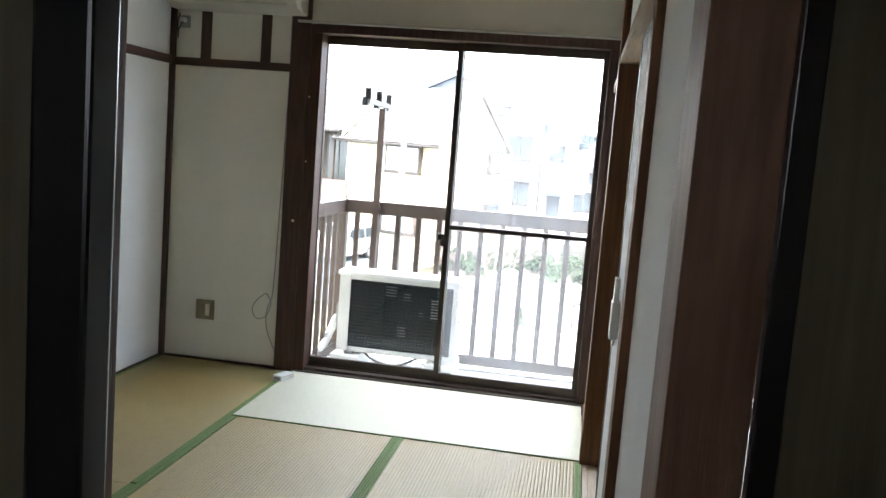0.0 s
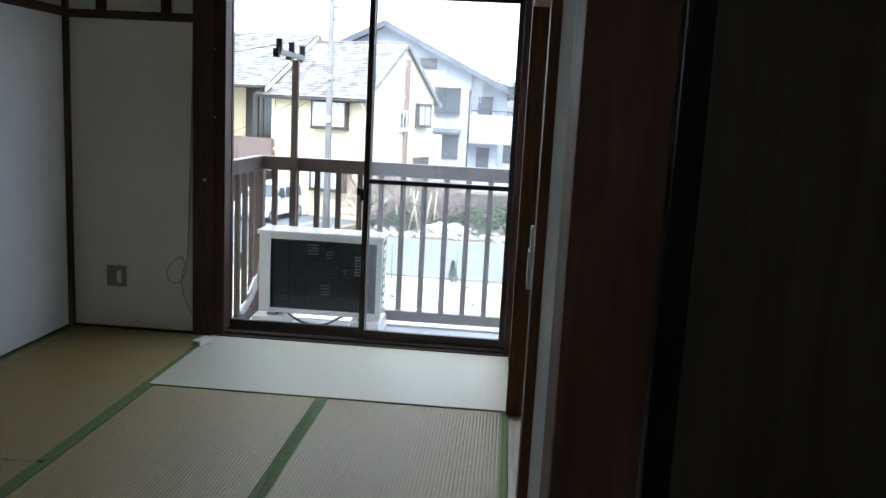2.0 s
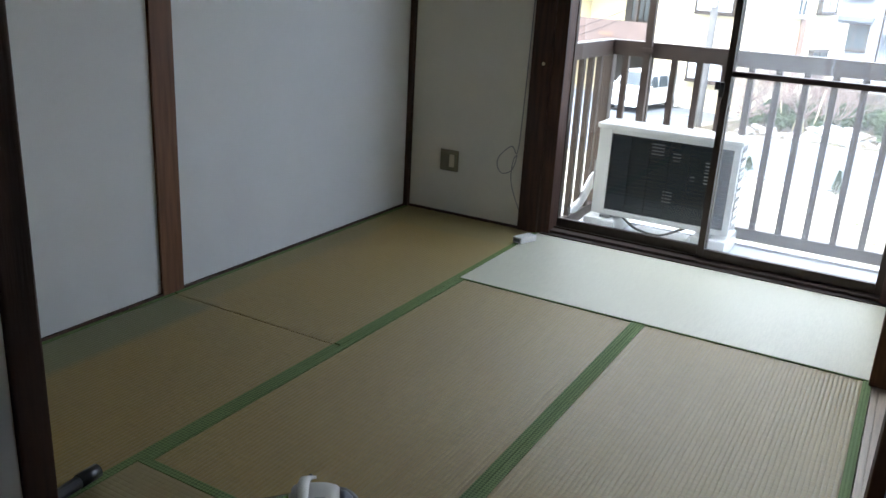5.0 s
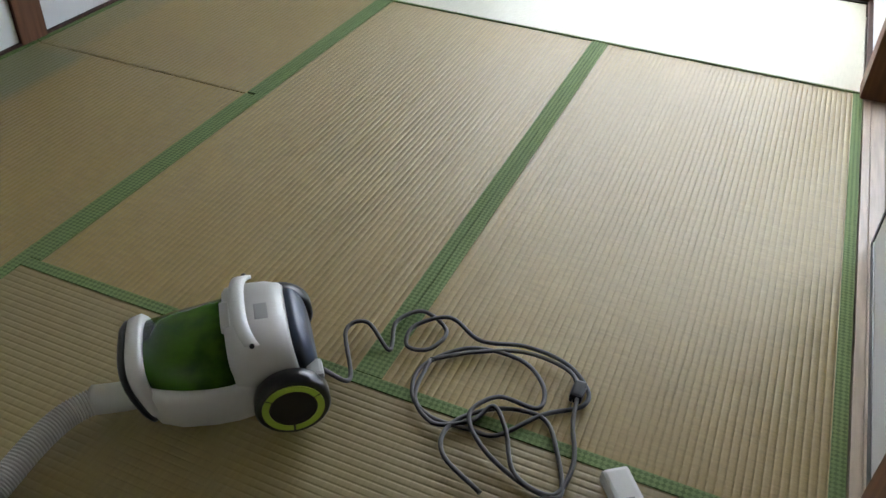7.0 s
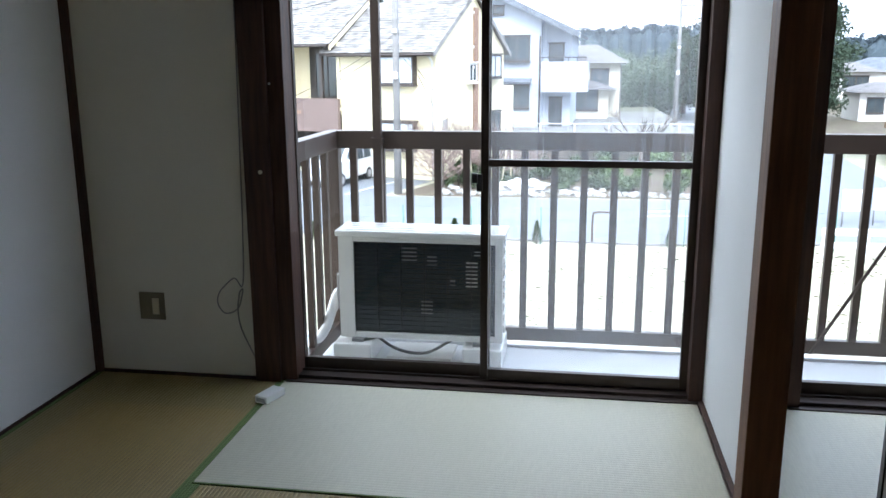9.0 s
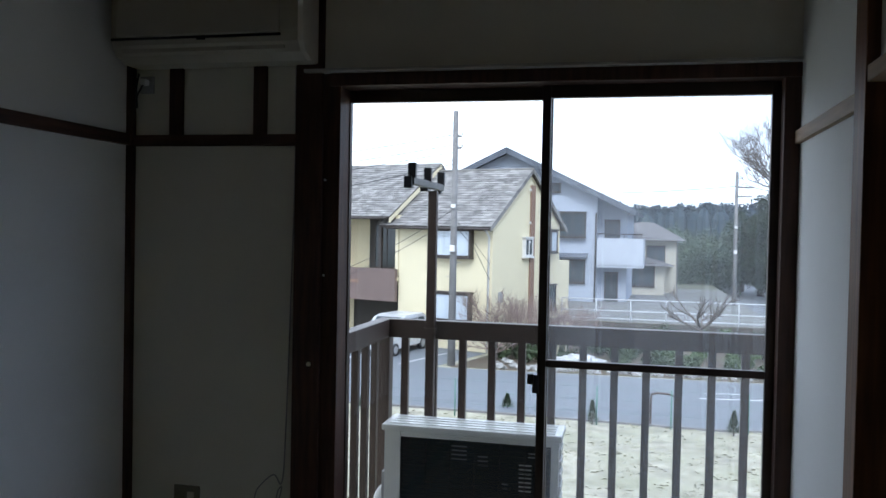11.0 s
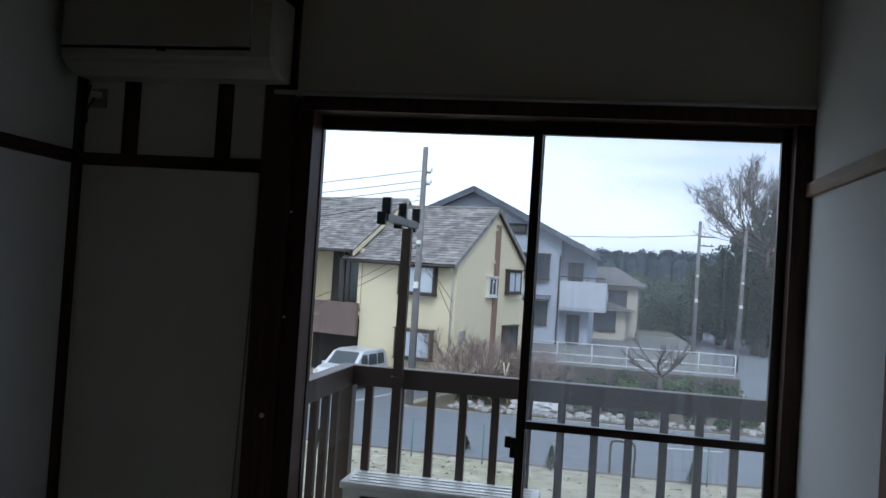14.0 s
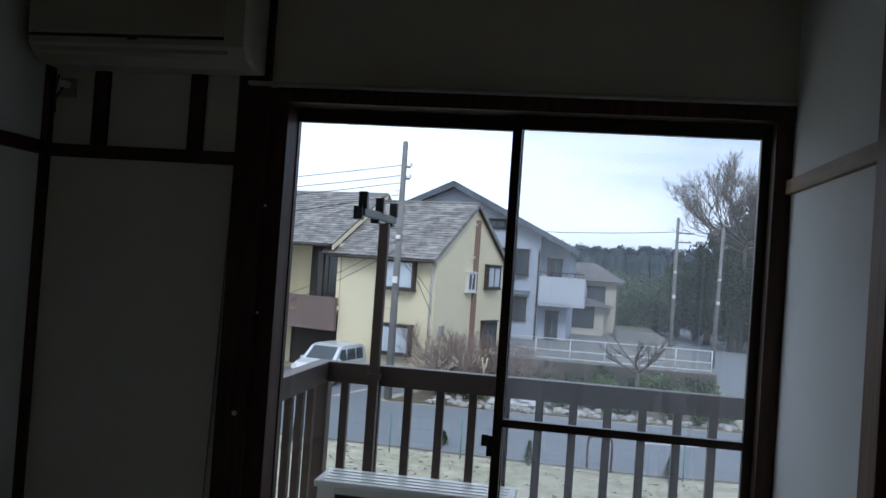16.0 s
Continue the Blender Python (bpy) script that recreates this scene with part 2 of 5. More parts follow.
def box(bm, x0, x1, y0, y1, z0, z1, bevel=0.0, m=None):
    vs = [bm.verts.new((x, y, z)) for x in (x0, x1) for y in (y0, y1) for z in (z0, z1)]
    quads = ((0, 1, 3, 2), (4, 6, 7, 5), (0, 4, 5, 1), (2, 3, 7, 6), (0, 2, 6, 4), (1, 5, 7, 3))
    fs = [bm.faces.new([vs[i] for i in q]) for q in quads]
    geom = vs
    if bevel:
        es = list({e for f in fs for e in f.edges})
        got = bmesh.ops.bevel(bm, geom=es, offset=bevel, segments=2, affect="EDGES", profile=0.6)
        geom = list({v for f in got["faces"] for v in f.verts} | {v for v in vs if v.is_valid})
    if m is not None:
        bmesh.ops.transform(bm, matrix=m, verts=[v for v in geom if v.is_valid])
    return bm


def boxes(*rows, bevel=0.0):
    bm = bmesh.new()
    for r in rows:
        box(bm, *r, bevel=bevel)
    return bm


def tube(bm, points, radius, sides=8, taper=None, flat=False):
    """A round tube along points; taper gives the radius's share at each point."""
    pts = [Vector(p) for p in points]
    rings = []
    side = None
    for i, p in enumerate(pts):
        a = pts[i - 1] if i else p
        b = pts[i + 1] if i + 1 < len(pts) else p
        d = (b - a).normalized()
        if side is None:
            side = d.cross(Vector((0, 0, 1)) if abs(d.z) < 0.9 else Vector((1, 0, 0))).normalized()
        side = (side - d * side.dot(d)).normalized()
        up = d.cross(side)
        r = radius * (taper[i] if taper else 1)
        rings.append([bm.verts.new(p + (side * math.cos(k * math.tau / sides) + up * math.sin(k * math.tau / sides)) * r) for k in range(sides)])
    for a, b in zip(rings, rings[1:]):
        for k in range(sides):
            f = bm.faces.new((a[k], a[(k + 1) % sides], b[(k + 1) % sides], b[k]))
            f.smooth = not flat
    bm.faces.new(rings[0][::-1])
    bm.faces.new(rings[-1])
    return bm


def smooth_path(points, steps=8):
    """A Catmull-Rom curve through the points."""
    p = [Vector(q) for q in points]
    p = [p[0] * 2 - p[1]] + p + [p[-1] * 2 - p[-2]]
    out = []
    for a, b, c, d in zip(p, p[1:], p[2:], p[3:]):
        for k in range(steps):
            t = k / steps
            out.append(0.5 * (2 * b + (c - a) * t + (2 * a - 5 * b + 4 * c - d) * t * t + (3 * b - a - 3 * c + d) * t ** 3))
    out.append(p[-2])
    return out


def wall(name, rows, mat=None, label="cream plaster wall with a plain matt surface", bevel=0.0):
    ob = mesh_object(name, boxes(*rows, bevel=bevel), mat or M_wall)
    return tagged(ob, label, "wall", kind="structure")


def trim(name, rows, mat, label, bevel=0.003):
    return tagged(mesh_object(name, boxes(*rows, bevel=bevel), mat), label, "trim", kind="structure")


# ---- the large structure ----
CEIL = 2.42
XR = 2.59          # face of the partition to the next room
BACK = -3.58       # face of the back wall with the doorway
X_END = 5.3        # end of the next room
Y_END = -6.6       # end of the kitchen

wall("wall_west", [(-0.12, 0.0, -6.72, 0.16, -0.3, CEIL)], M_wall_skylit, "matt plaster wall with cool skylight put into its pale colour")
wall("wall_north", [(0.0, 0.80, 0.0, 0.16, -0.3, CEIL), (0.80, 2.59, 0.0, 0.16, 2.05, CEIL), (2.59, 2.87, 0.0, 0.16, -0.3, CEIL),
                    (2.87, 4.75, 0.0, 0.16, 2.05, CEIL), (4.75, X_END, 0.0, 0.16, -0.3, CEIL), (0.80, 2.59, 0.0, 0.16, -0.3, -0.07), (2.87, 4.75, 0.0, 0.16, -0.3, -0.07)])
wall("wall_partition", [(XR, 2.655, -0.84, -0.0, 0.0, CEIL), (XR, 2.655, -2.66, -0.84, 1.86, CEIL), (XR, 2.655, BACK, -2.75, 0.0, CEIL)], M_wall_skylit, "matt plaster wall with cool skylight put into its pale colour")
wall("wall_south", [(0.0, 0.88, -3.70, BACK, -0.3, CEIL), (0.88, 1.76, -3.592, BACK, -0.3, CEIL), (0.88, 1.73, -3.70, -3.655, -0.3, CEIL), (0.88, 2.69, -3.70, BACK, 1.86, CEIL)])
wall("wall_panel", [(2.69, 3.45, -3.66, BACK, 1.86, CEIL), (3.40, X_END, -3.66, BACK, -0.3, CEIL)], M_board, "dark brown board wall beside the doorway")
wall("wall_east", [(X_END, X_END + 0.12, -6.72, 0.16, -0.3, CEIL)])
# The end wall's unseen opening is added to let daylight onto the doorway post.
wall("wall_kitchen", [(0.0, 1.5, Y_END - 0.12, Y_END, -0.3, CEIL), (2.1, X_END, Y_END - 0.12, Y_END, -0.3, CEIL), (1.5, 2.1, Y_END - 0.12, Y_END, -0.3, 1.46), (1.5, 2.1, Y_END - 0.12, Y_END, 1.78, CEIL), (3.25, 3.35, Y_END, -3.70, 0.0, CEIL)], M_kitchen, "dim kitchen wall behind the doorway with an added opening for light")
tagged(mesh_object("ceiling", boxes((-0.12, X_END + 0.12, -6.72, 0.16, CEIL, CEIL + 0.1)), M_ceiling), "brown board ceiling", "ceiling", kind="structure")
floor = tagged(mesh_object("floor", boxes((0, X_END, BACK - 0.0, 0.0, -0.3, -0.06)), M_sill), "boarded floor under the tatami mats", "floor", kind="structure")
tagged(mesh_object("floor_kitchen", boxes((0, X_END, Y_END, BACK, -0.3, -0.012)), M_kfloor), "brown kitchen floorboards", "floor", kind="structure")


def tatami(x0, x1, y0, y1, mat, along, borders=True, edge=0.028, lift=0.0):
    """A mat whose rush ribs run along 'x' or 'y'; cloth borders lie on its two long sides."""
    bm = bmesh.new()
    g = 0.0006
    x0, x1, y0, y1 = x0 + g, x1 - g, y0 + (2.5 * g if along == "y" else g), y1 - (2.5 * g if along == "y" else g)
    lo, hi = (x0, x1) if along == "y" else (y0, y1)
    ribs = 58
    depth = 0.0008 if mat is M_pale else (0.0034 if along == "y" else 0.0016)
    step = (hi - lo) / ribs
    cols = []
    for i in range(ribs):
        for f, z in ((0.0, -depth), (0.1, -0.2 * depth), (0.25, -0.00015), (0.5, 0.0), (0.75, -0.00015), (0.9, -0.2 * depth)):
            cols.append((lo + (i + f) * step, z))
    cols.append((hi, -depth))
    ends = (y0, y1) if along == "y" else (x0, x1)
    rows = []
    for e in ends:
        rows.append([bm.verts.new((c, e, z + lift) if along == "y" else (e, c, z + lift)) for c, z in cols])
    for k in range(len(cols) - 1):
        f = bm.faces.new((rows[0][k], rows[0][k + 1], rows[1][k + 1], rows[1][k]))
        f.smooth = True
    bmesh.ops.recalc_face_normals(bm, faces=bm.faces[:])
    if bm.faces[:][0].normal.z < 0:
        bmesh.ops.reverse_faces(bm, faces=bm.faces[:])
    box(bm, x0, x1, y0, y1, -0.055, lift - 0.005)
    ob = part("tatami_mat", bm, mat, floor)
    if borders:
        for side in (0, 1):
            if along == "y":
                r = (x0, x0 + edge) if side == 0 else (x1 - edge, x1)
                b = boxes((*r, y0, y1, lift - 0.004, lift + 0.0022))
            else:
                r = (y0, y0 + edge) if side == 0 else (y1 - edge, y1)
                b = boxes((x0, x1, *r, lift - 0.004, lift + 0.0022))
            part("border", b, M_green, ob, "green woven cloth border")
    return ob


XA, XB, XC = 0.863, 1.704, 2.569
tatami(0.0, XA, -1.786, 0.0, M_tatami, "y")
tatami(0.0, XA, BACK, -1.794, M_tatami, "y")
tatami(XA, XB, -2.68, -0.90, M_tatami, "y")
tatami(XB, XC, -2.68, -0.90, M_tatami, "y")
tatami(XA, XC, BACK, -2.68, M_tatami_x, "x")
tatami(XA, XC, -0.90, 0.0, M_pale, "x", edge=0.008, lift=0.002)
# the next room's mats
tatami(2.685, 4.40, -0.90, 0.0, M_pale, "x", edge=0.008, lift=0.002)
tatami(2.685, 3.54, -2.68, -0.90, M_tatami, "y")
tatami(3.54, 4.40, -2.68, -0.90, M_tatami, "y")
tatami(2.685, 4.40, BACK, -2.68, M_tatami_x, "x")
tatami(4.40, X_END, BACK, 0.0, M_tatami, "y")

# posts and rails of the room
trim("post_window", [(0.74, 0.85, -0.022, 0.10, 0.0, CEIL)], M_wood, "dark stained wooden post beside the window")
trim("post_partition", [(2.559, 2.662, -0.935, -0.835, 0.0, CEIL)], M_post, "brown wooden post at the end of a short wall")
trim("post_partition", [(2.567, 2.667, -2.75, -2.655, 0.0, CEIL)], M_post, "brown wooden post of the partition")
trim("post_west", [(-0.02, 0.014, -1.845, -1.735, 0.0, CEIL)], M_post, "brown wooden post set in the plaster wall")
trim("post_corner", [(-0.01, 0.028, -0.028, 0.01, 0.0, CEIL)], M_wood, "dark wooden corner strip")
trim("trim_north", [(0.028, 0.74, -0.02, 0.01, 1.755, 1.80)], M_wood_x, "dark wooden rail across the plaster wall")
trim("trim_north", [(0.186, 0.246, -0.014, 0.01, 1.80, CEIL)], M_wood, "dark wooden batten above the wall rail")
trim("trim_north", [(0.555, 0.612, -0.014, 0.01, 1.80, CEIL)], M_wood, "dark wooden batten above the wall rail")
trim("trim_west", [(-0.01, 0.02, -1.735, -0.028, 1.757, 1.805), (-0.01, 0.02, BACK, -1.845, 1.757, 1.805)], M_wood_y, "dark wooden rail along the plaster wall")
trim("trim_partition", [(2.572, XR + 0.01, -0.835, -0.0, 1.755, 1.80)], M_post_y, "brown wooden rail on the short wall")
trim("trim_partition", [(2.562, 2.672, -2.655, -0.936, 1.80, 1.84)], M_post_y, "brown grooved head rail over the sliding doors")
trim("baseboard", [(0.0, 0.012, -1.735, -0.028, 0.0, 0.012), (0.0, 0.012, BACK, -1.845, 0.0, 0.012), (0.028, 0.74, -0.012, 0.0, 0.0, 0.014), (2.572, XR + 0.001, -0.835, -0.02, 0.002, 0.02)],
     M_wood, "thin dark wooden strip at the foot of the wall", 0.002)
trim("door_sill", [(2.573, 2.592, -2.655, -0.935, -0.05, 0.002), (2.596, 2.632, -2.655, -0.935, -0.05, 0.0015), (2.636, 2.683, -2.655, -0.935, -0.05, 0.002), (2.59, 2.64, -2.655, -0.935, -0.05, -0.004)],
     M_sill, "pale worn wooden sill with two sliding grooves", 0.001)
trim("door_frame", [(1.76, 1.80, -3.597, -3.56, 0.0, 1.86), (1.80, 2.567, -3.72, -3.56, 1.80, 1.86)], M_wood, "dark wooden jamb of the doorway")
trim("door_frame", [(2.567, 2.666, -3.66, -3.50, 0.0, CEIL)], M_door_post, "broad brown wooden post of the doorway")
trim("door_sill", [(1.80, 2.567, -3.70, BACK, -0.05, 0.004)], M_wood_x, "dark wooden sill of the doorway")


# windows: outer wooden frame, two sliding aluminium sashes, glass
def window(name, x0, x1, mid, rail_right):
    w = thing(name, "bronze aluminium sliding window with two tall glass sashes", "window", kind="structure")
    part("window_frame", boxes((x0 - 0.0735, x0 - 0.005, 0.0, 0.15, -0.05, 2.03), (x1 + 0.03, x1 + 0.084, 0.0, 0.15, -0.05, 2.03),
                               (x0 - 0.05, x1 + 0.084, -0.012, 0.15, 1.985, 2.035), bevel=0.003), M_wood, w, "dark stained wooden frame")
    part("window_sill", boxes((x0 - 0.05, x1 + 0.084, -0.018, 0.02, -0.04, 0.008), (x0 - 0.05, x1 + 0.084, 0.02, 0.16, -0.06, 0.022),
                              (x0 - 0.03, x1 + 0.06, 0.075, 0.079, 0.02, 0.032), (x0 - 0.03, x1 + 0.06, 0.115, 0.119, 0.02, 0.032), bevel=0.001), M_alu, w, "bronze aluminium sill with runners")
    for side in (0, 1):
        a, b = (x0 - 0.03, mid + 0.018) if side == 0 else (mid - 0.018, x1 + 0.055)
        y = 0.106 if side == 0 else 0.066
        yy = (y, y + 0.026)
        ga, gb = (x0, mid - 0.014) if side == 0 else (mid + 0.014, x1)
        rows = [(a, ga, *yy, 0.024, 1.985), (gb, b, *yy, 0.024, 1.985), (ga, gb, *yy, 0.024, 0.073), (ga, gb, *yy, 1.938, 1.985)]
        sash = part("sash", boxes(*rows, bevel=0.002), M_alu, w)
        if side == 1 and rail_right:
            part("mid_rail", boxes((ga, gb, *yy, 0.925, 0.952), bevel=0.002), M_alu, sash)
        pane = part("pane", boxes((ga - 0.004, gb + 0.004, y + 0.011, y + 0.015, 0.07, 1.94)), M_dusty if side else M_glass, sash, "clear window glass")
        pane.visible_shadow = False
    return w


win = window("window_1", 0.922, 2.506, 1.712, True)
window("window_2", 2.962, 4.60, 3.78, True)
trim("curtain_rail", [(0.78, 2.585, -0.045, -0.035, 2.035, 2.047), (0.78, 2.585, -0.035, 0.002, 2.034, 2.039)], M_alu_light, "thin grey metal curtain rail over the window", 0.001)


# ---- balcony ----
tagged(mesh_object("balcony_floor", boxes((0.62, 6.0, 0.16, 0.90, -0.22, -0.10), (0.62, 6.0, 0.84, 0.90, -0.10, -0.085)), M_balcony), "pale painted balcony floor", "floor", kind="structure")


def balcony_rail():
    r = thing("balcony_railing", "brown painted steel balcony railing with square balusters", "railing", at=pose(0.90, 0.82, -0.10))
    o = Vector((0.90, 0.82, -0.10))

    def p(name, *rows, bevel=0.004):
        bm = boxes(*rows, bevel=bevel)
        bmesh.ops.translate(bm, vec=-o, verts=bm.verts[:])
        return part(name, bm, M_rail, r)
    p("top_rail", (0.838, 6.0, 0.795, 0.855, 0.912, 1.0))
    p("top_rail", (0.838, 0.898, 0.17, 0.795, 0.912, 1.0))
    p("bottom_rail", (0.90, 6.0, 0.805, 0.845, -0.05, 0.018))
    p("bottom_rail", (0.848, 0.888, 0.17, 0.80, -0.05, 0.018))
    p("corner_post", (0.836, 0.9, 0.79, 0.86, -0.10, 0.912))
    x = 0.971
    while x < 5.9:
        p("baluster", (x - 0.017, x + 0.017, 0.81, 0.84, 0.018, 0.912), bevel=0.0)
        x += 0.1425
    for y in (0.24, 0.38, 0.52, 0.66):
        p("baluster", (0.853, 0.883, y - 0.016, y + 0.016, 0.018, 0.912), bevel=0.0)
    return r


balcony_rail()


# ---- outdoors: ground, road, garden ----
G = -3.2
M_lawn = material("dry_winter_lawn", (0.36, 0.335, 0.255), 0.95, var=0.32, scale=2.6, bump=0.8, bump_scale=14, second=(0.27, 0.275, 0.17), second_scale=0.7)
n, l = M_lawn.node_tree.nodes, M_lawn.node_tree.links
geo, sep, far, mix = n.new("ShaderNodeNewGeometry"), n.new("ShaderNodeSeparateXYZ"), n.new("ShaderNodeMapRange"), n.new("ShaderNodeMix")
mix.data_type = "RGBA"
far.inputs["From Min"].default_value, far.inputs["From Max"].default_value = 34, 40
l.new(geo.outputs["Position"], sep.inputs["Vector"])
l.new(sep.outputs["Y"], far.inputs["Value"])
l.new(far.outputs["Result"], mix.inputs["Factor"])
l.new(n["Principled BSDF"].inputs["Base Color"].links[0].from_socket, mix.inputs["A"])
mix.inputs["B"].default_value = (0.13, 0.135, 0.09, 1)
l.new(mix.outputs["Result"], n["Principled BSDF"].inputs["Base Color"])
M_asphalt = material("old_asphalt", (0.17, 0.185, 0.20), 0.8, var=0.14, scale=5, bump=0.3, bump_scale=60, second=(0.14, 0.15, 0.165), second_scale=0.35)
M_soil = material("garden_soil", (0.10, 0.078, 0.055), 0.95, var=0.4, scale=4, bump=0.8, bump_scale=12, second=(0.13, 0.13, 0.07), second_scale=0.9)
M_line = material("worn_white_paint", (0.6, 0.6, 0.6), 0.7, var=0.25, scale=20)
M_block = material("dark_concrete_block", (0.10, 0.09, 0.078), 0.9, var=0.3, scale=3, bump=0.4, second=(0.065, 0.07, 0.05), second_scale=1.5)
M_rock = material("pale_rock", (0.31, 0.305, 0.285), 0.9, var=0.25, scale=4, bump=0.6, bump_scale=10, tone=0.25)
M_leaf = material("green_leaves", (0.058, 0.085, 0.035), 0.7, var=0.45, scale=2, tone=0.2)
M_bright_leaf = material("fresh_vegetable_leaves", (0.10, 0.15, 0.055), 0.7, var=0.3, scale=4)
M_ever = material("evergreen_foliage", (0.046, 0.066, 0.046), 0.95, var=0.45, scale=0.6, second=(0.075, 0.098, 0.06), second_scale=0.15, spec=0.1)
# Thicket green is paled so that its colour carries the haze.
M_bamboo = material("haze_lightened_foliage", (0.105, 0.135, 0.10), 0.95, var=0.4, scale=0.5, second=(0.15, 0.165, 0.135), second_scale=0.12, spec=0.1)
# Distance haze is painted into the far trees as a blue-grey tint.
M_far = material("haze_tinted_woods", (0.060, 0.080, 0.095), 0.95, spec=0.1, var=0.35, scale=0.2, second=(0.085, 0.105, 0.12), second_scale=0.05)
M_bark = material("grey_bark", (0.13, 0.11, 0.095), 0.9, var=0.3, scale=6)
M_shrub = material("pinkish_winter_twigs", (0.30, 0.225, 0.20), 0.9, var=0.3, scale=6)
M_twig = material("winter_twigs", (0.22, 0.165, 0.14), 0.9, var=0.3, scale=6)
M_concrete = material("weathered_concrete_pole", (0.2, 0.195, 0.19), 0.85, var=0.22, scale=3, second=(0.14, 0.135, 0.13))
M_cable = material("black_cable", (0.03, 0.03, 0.032), 0.6)
M_fence = material("white_pipe_paint", (0.62, 0.63, 0.64), 0.5, var=0.06)
M_wire_green = material("green_fence_wire", (0.10, 0.22, 0.17), 0.6, var=0.1)


def ground_height(x, y):
    if y >= 33.6 and -1.6 < x < 8.2:
        return -2.35
    if y > 110:
        return G - 0.0 + min(6.0, (y - 110) * 0.03)
    return G


bm = bmesh.new()
gx = [-700, -300, -120, -60, -30, -14, -9, -5, -1.61, -1.59, 2, 5, 8.19, 8.21, 12, 16, 22, 34, 60, 120, 300, 700]
gy = [-60, -10, 0.2, 4, 8, 12, 16, 20, 26, 30, 33.59, 33.61, 38, 44, 52, 64, 80, 110, 160, 240, 400, 800, 1500]
grid = [[bm.verts.new((x, y, ground_height(x, y))) for x in gx] for y in gy]
for r0, r1 in zip(grid, grid[1:]):
    for k in range(len(gx) - 1):
        bm.faces.new((r0[k], r0[k + 1], r1[k + 1], r1[k]))
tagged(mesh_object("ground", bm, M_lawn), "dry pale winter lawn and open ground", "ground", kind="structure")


def sheet(name, corners, mat, label, category, lift=0.006, steps=1):
    bm = bmesh.new()
    top = [bm.verts.new((x, y, G + lift)) for x, y in corners]
    low = [bm.verts.new((x, y, G - 0.05)) for x, y in corners]
    bm.faces.new(top)
    for k in range(len(top)):
        bm.faces.new((low[k], low[(k + 1) % len(top)], top[(k + 1) % len(top)], top[k]))
    bmesh.ops.recalc_face_normals(bm, faces=bm.faces[:])
    return tagged(mesh_object(name, bm, mat), label, category, kind="structure")


sheet("road", [(-60, 16.6), (-8, 18.0), (-3, 17.9), (0, 17.75), (4, 17.55), (9, 18.2), (14, 19.5), (60, 27), (60, 36), (16, 27.5), (11, 26.0), (7, 24.6), (0, 24.4), (-4, 24.3), (-60, 25.0)], M_asphalt, "grey asphalt lane passing the houses", "road", 0.012)
sheet("road", [(8.4, 24.6), (13.4, 26.4), (15.0, 44), (17.5, 110), (11, 110), (9.6, 60), (9.0, 44)], M_asphalt, "grey asphalt side road running uphill", "road", 0.008)
sheet("road", [(-20, 24.2), (-4.5, 24.2), (-3.3, 28.0), (-5.0, 28.9), (-20, 33.8)], M_asphalt, "dark asphalt parking area", "road", 0.007)
sheet("ground", [(-3.9, 24.5), (7.6, 24.8), (8.1, 33.55), (-1.0, 33.55), (-3.0, 28.0)], M_soil, "dark bare soil of a kitchen garden", "ground", 0.02)
bm = bmesh.new()
box(bm, -1.58, 8.18, 33.62, 58, -2.45, -2.343)
tagged(mesh_object("pavement", bm, material("grey_gravel_yard", (0.19, 0.19, 0.185), 0.9, var=0.25, scale=2, bump=0.5, second=(0.12, 0.125, 0.09), second_scale=0.5)), "grey gravel yard of the raised plot", "pavement", kind="structure")
sheet("ground", [(-60, 34.5), (-1.7, 34.5), (-1.7, 110), (-60, 110)], M_soil, "dark open ground behind the houses", "ground", 0.01)
sheet("ground", [(8.3, 46), (8.3, 110), (1.0, 110), (1.0, 58.2), (8.1, 58.2)], M_soil, "dark scrubby ground behind the raised plot", "ground", 0.004)
sheet("ground", [(17.6, 48), (70, 50), (70, 112), (17.8, 112)], M_soil, "dark open ground beyond the side road", "ground", 0.004)
for x in (-5.1, -7.5, -9.9):
    bm = bmesh.new()
    box(bm, -0.05, 0.05, -2.0, 2.0, 0, 0.005, m=pose(x, 26.3, G + 0.012, 0, 0, -18))
    tagged(mesh_object("road_marking", bm, M_line), "worn white parking bay line", "marking", kind="structure")
bm = bmesh.new()
box(bm, -0.9, 0.9, -0.06, 0.06, 0, 0.004, m=pose(4.9, 21.6, G + 0.014, 0, 0, 8))
box(bm, -0.5, 0.5, -0.06, 0.06, 0, 0.004, m=pose(4.7, 22.4, G + 0.014, 0, 0, 8))
tagged(mesh_object("road_marking", bm, M_line), "faded white road marking", "marking", kind="structure")
bm = bmesh.new()
for a, b in (((-8, 17.98), (-3, 17.88)), ((-3, 17.88), (0, 17.73)), ((0, 17.73), (4, 17.53)), ((4, 17.53), (9, 18.18))):
    mid, L = ((a[0] + b[0]) / 2, (a[1] + b[1]) / 2), math.dist(a, b)
    box(bm, -L / 2, L / 2, -0.06, 0.06, -0.05, 0.05, m=pose(*mid, G, 0, 0, math.degrees(math.atan2(b[1] - a[1], b[0] - a[0]))))
tagged(mesh_object("kerb", bm, M_concrete), "low concrete kerb between lawn and road", "kerb", kind="structure")

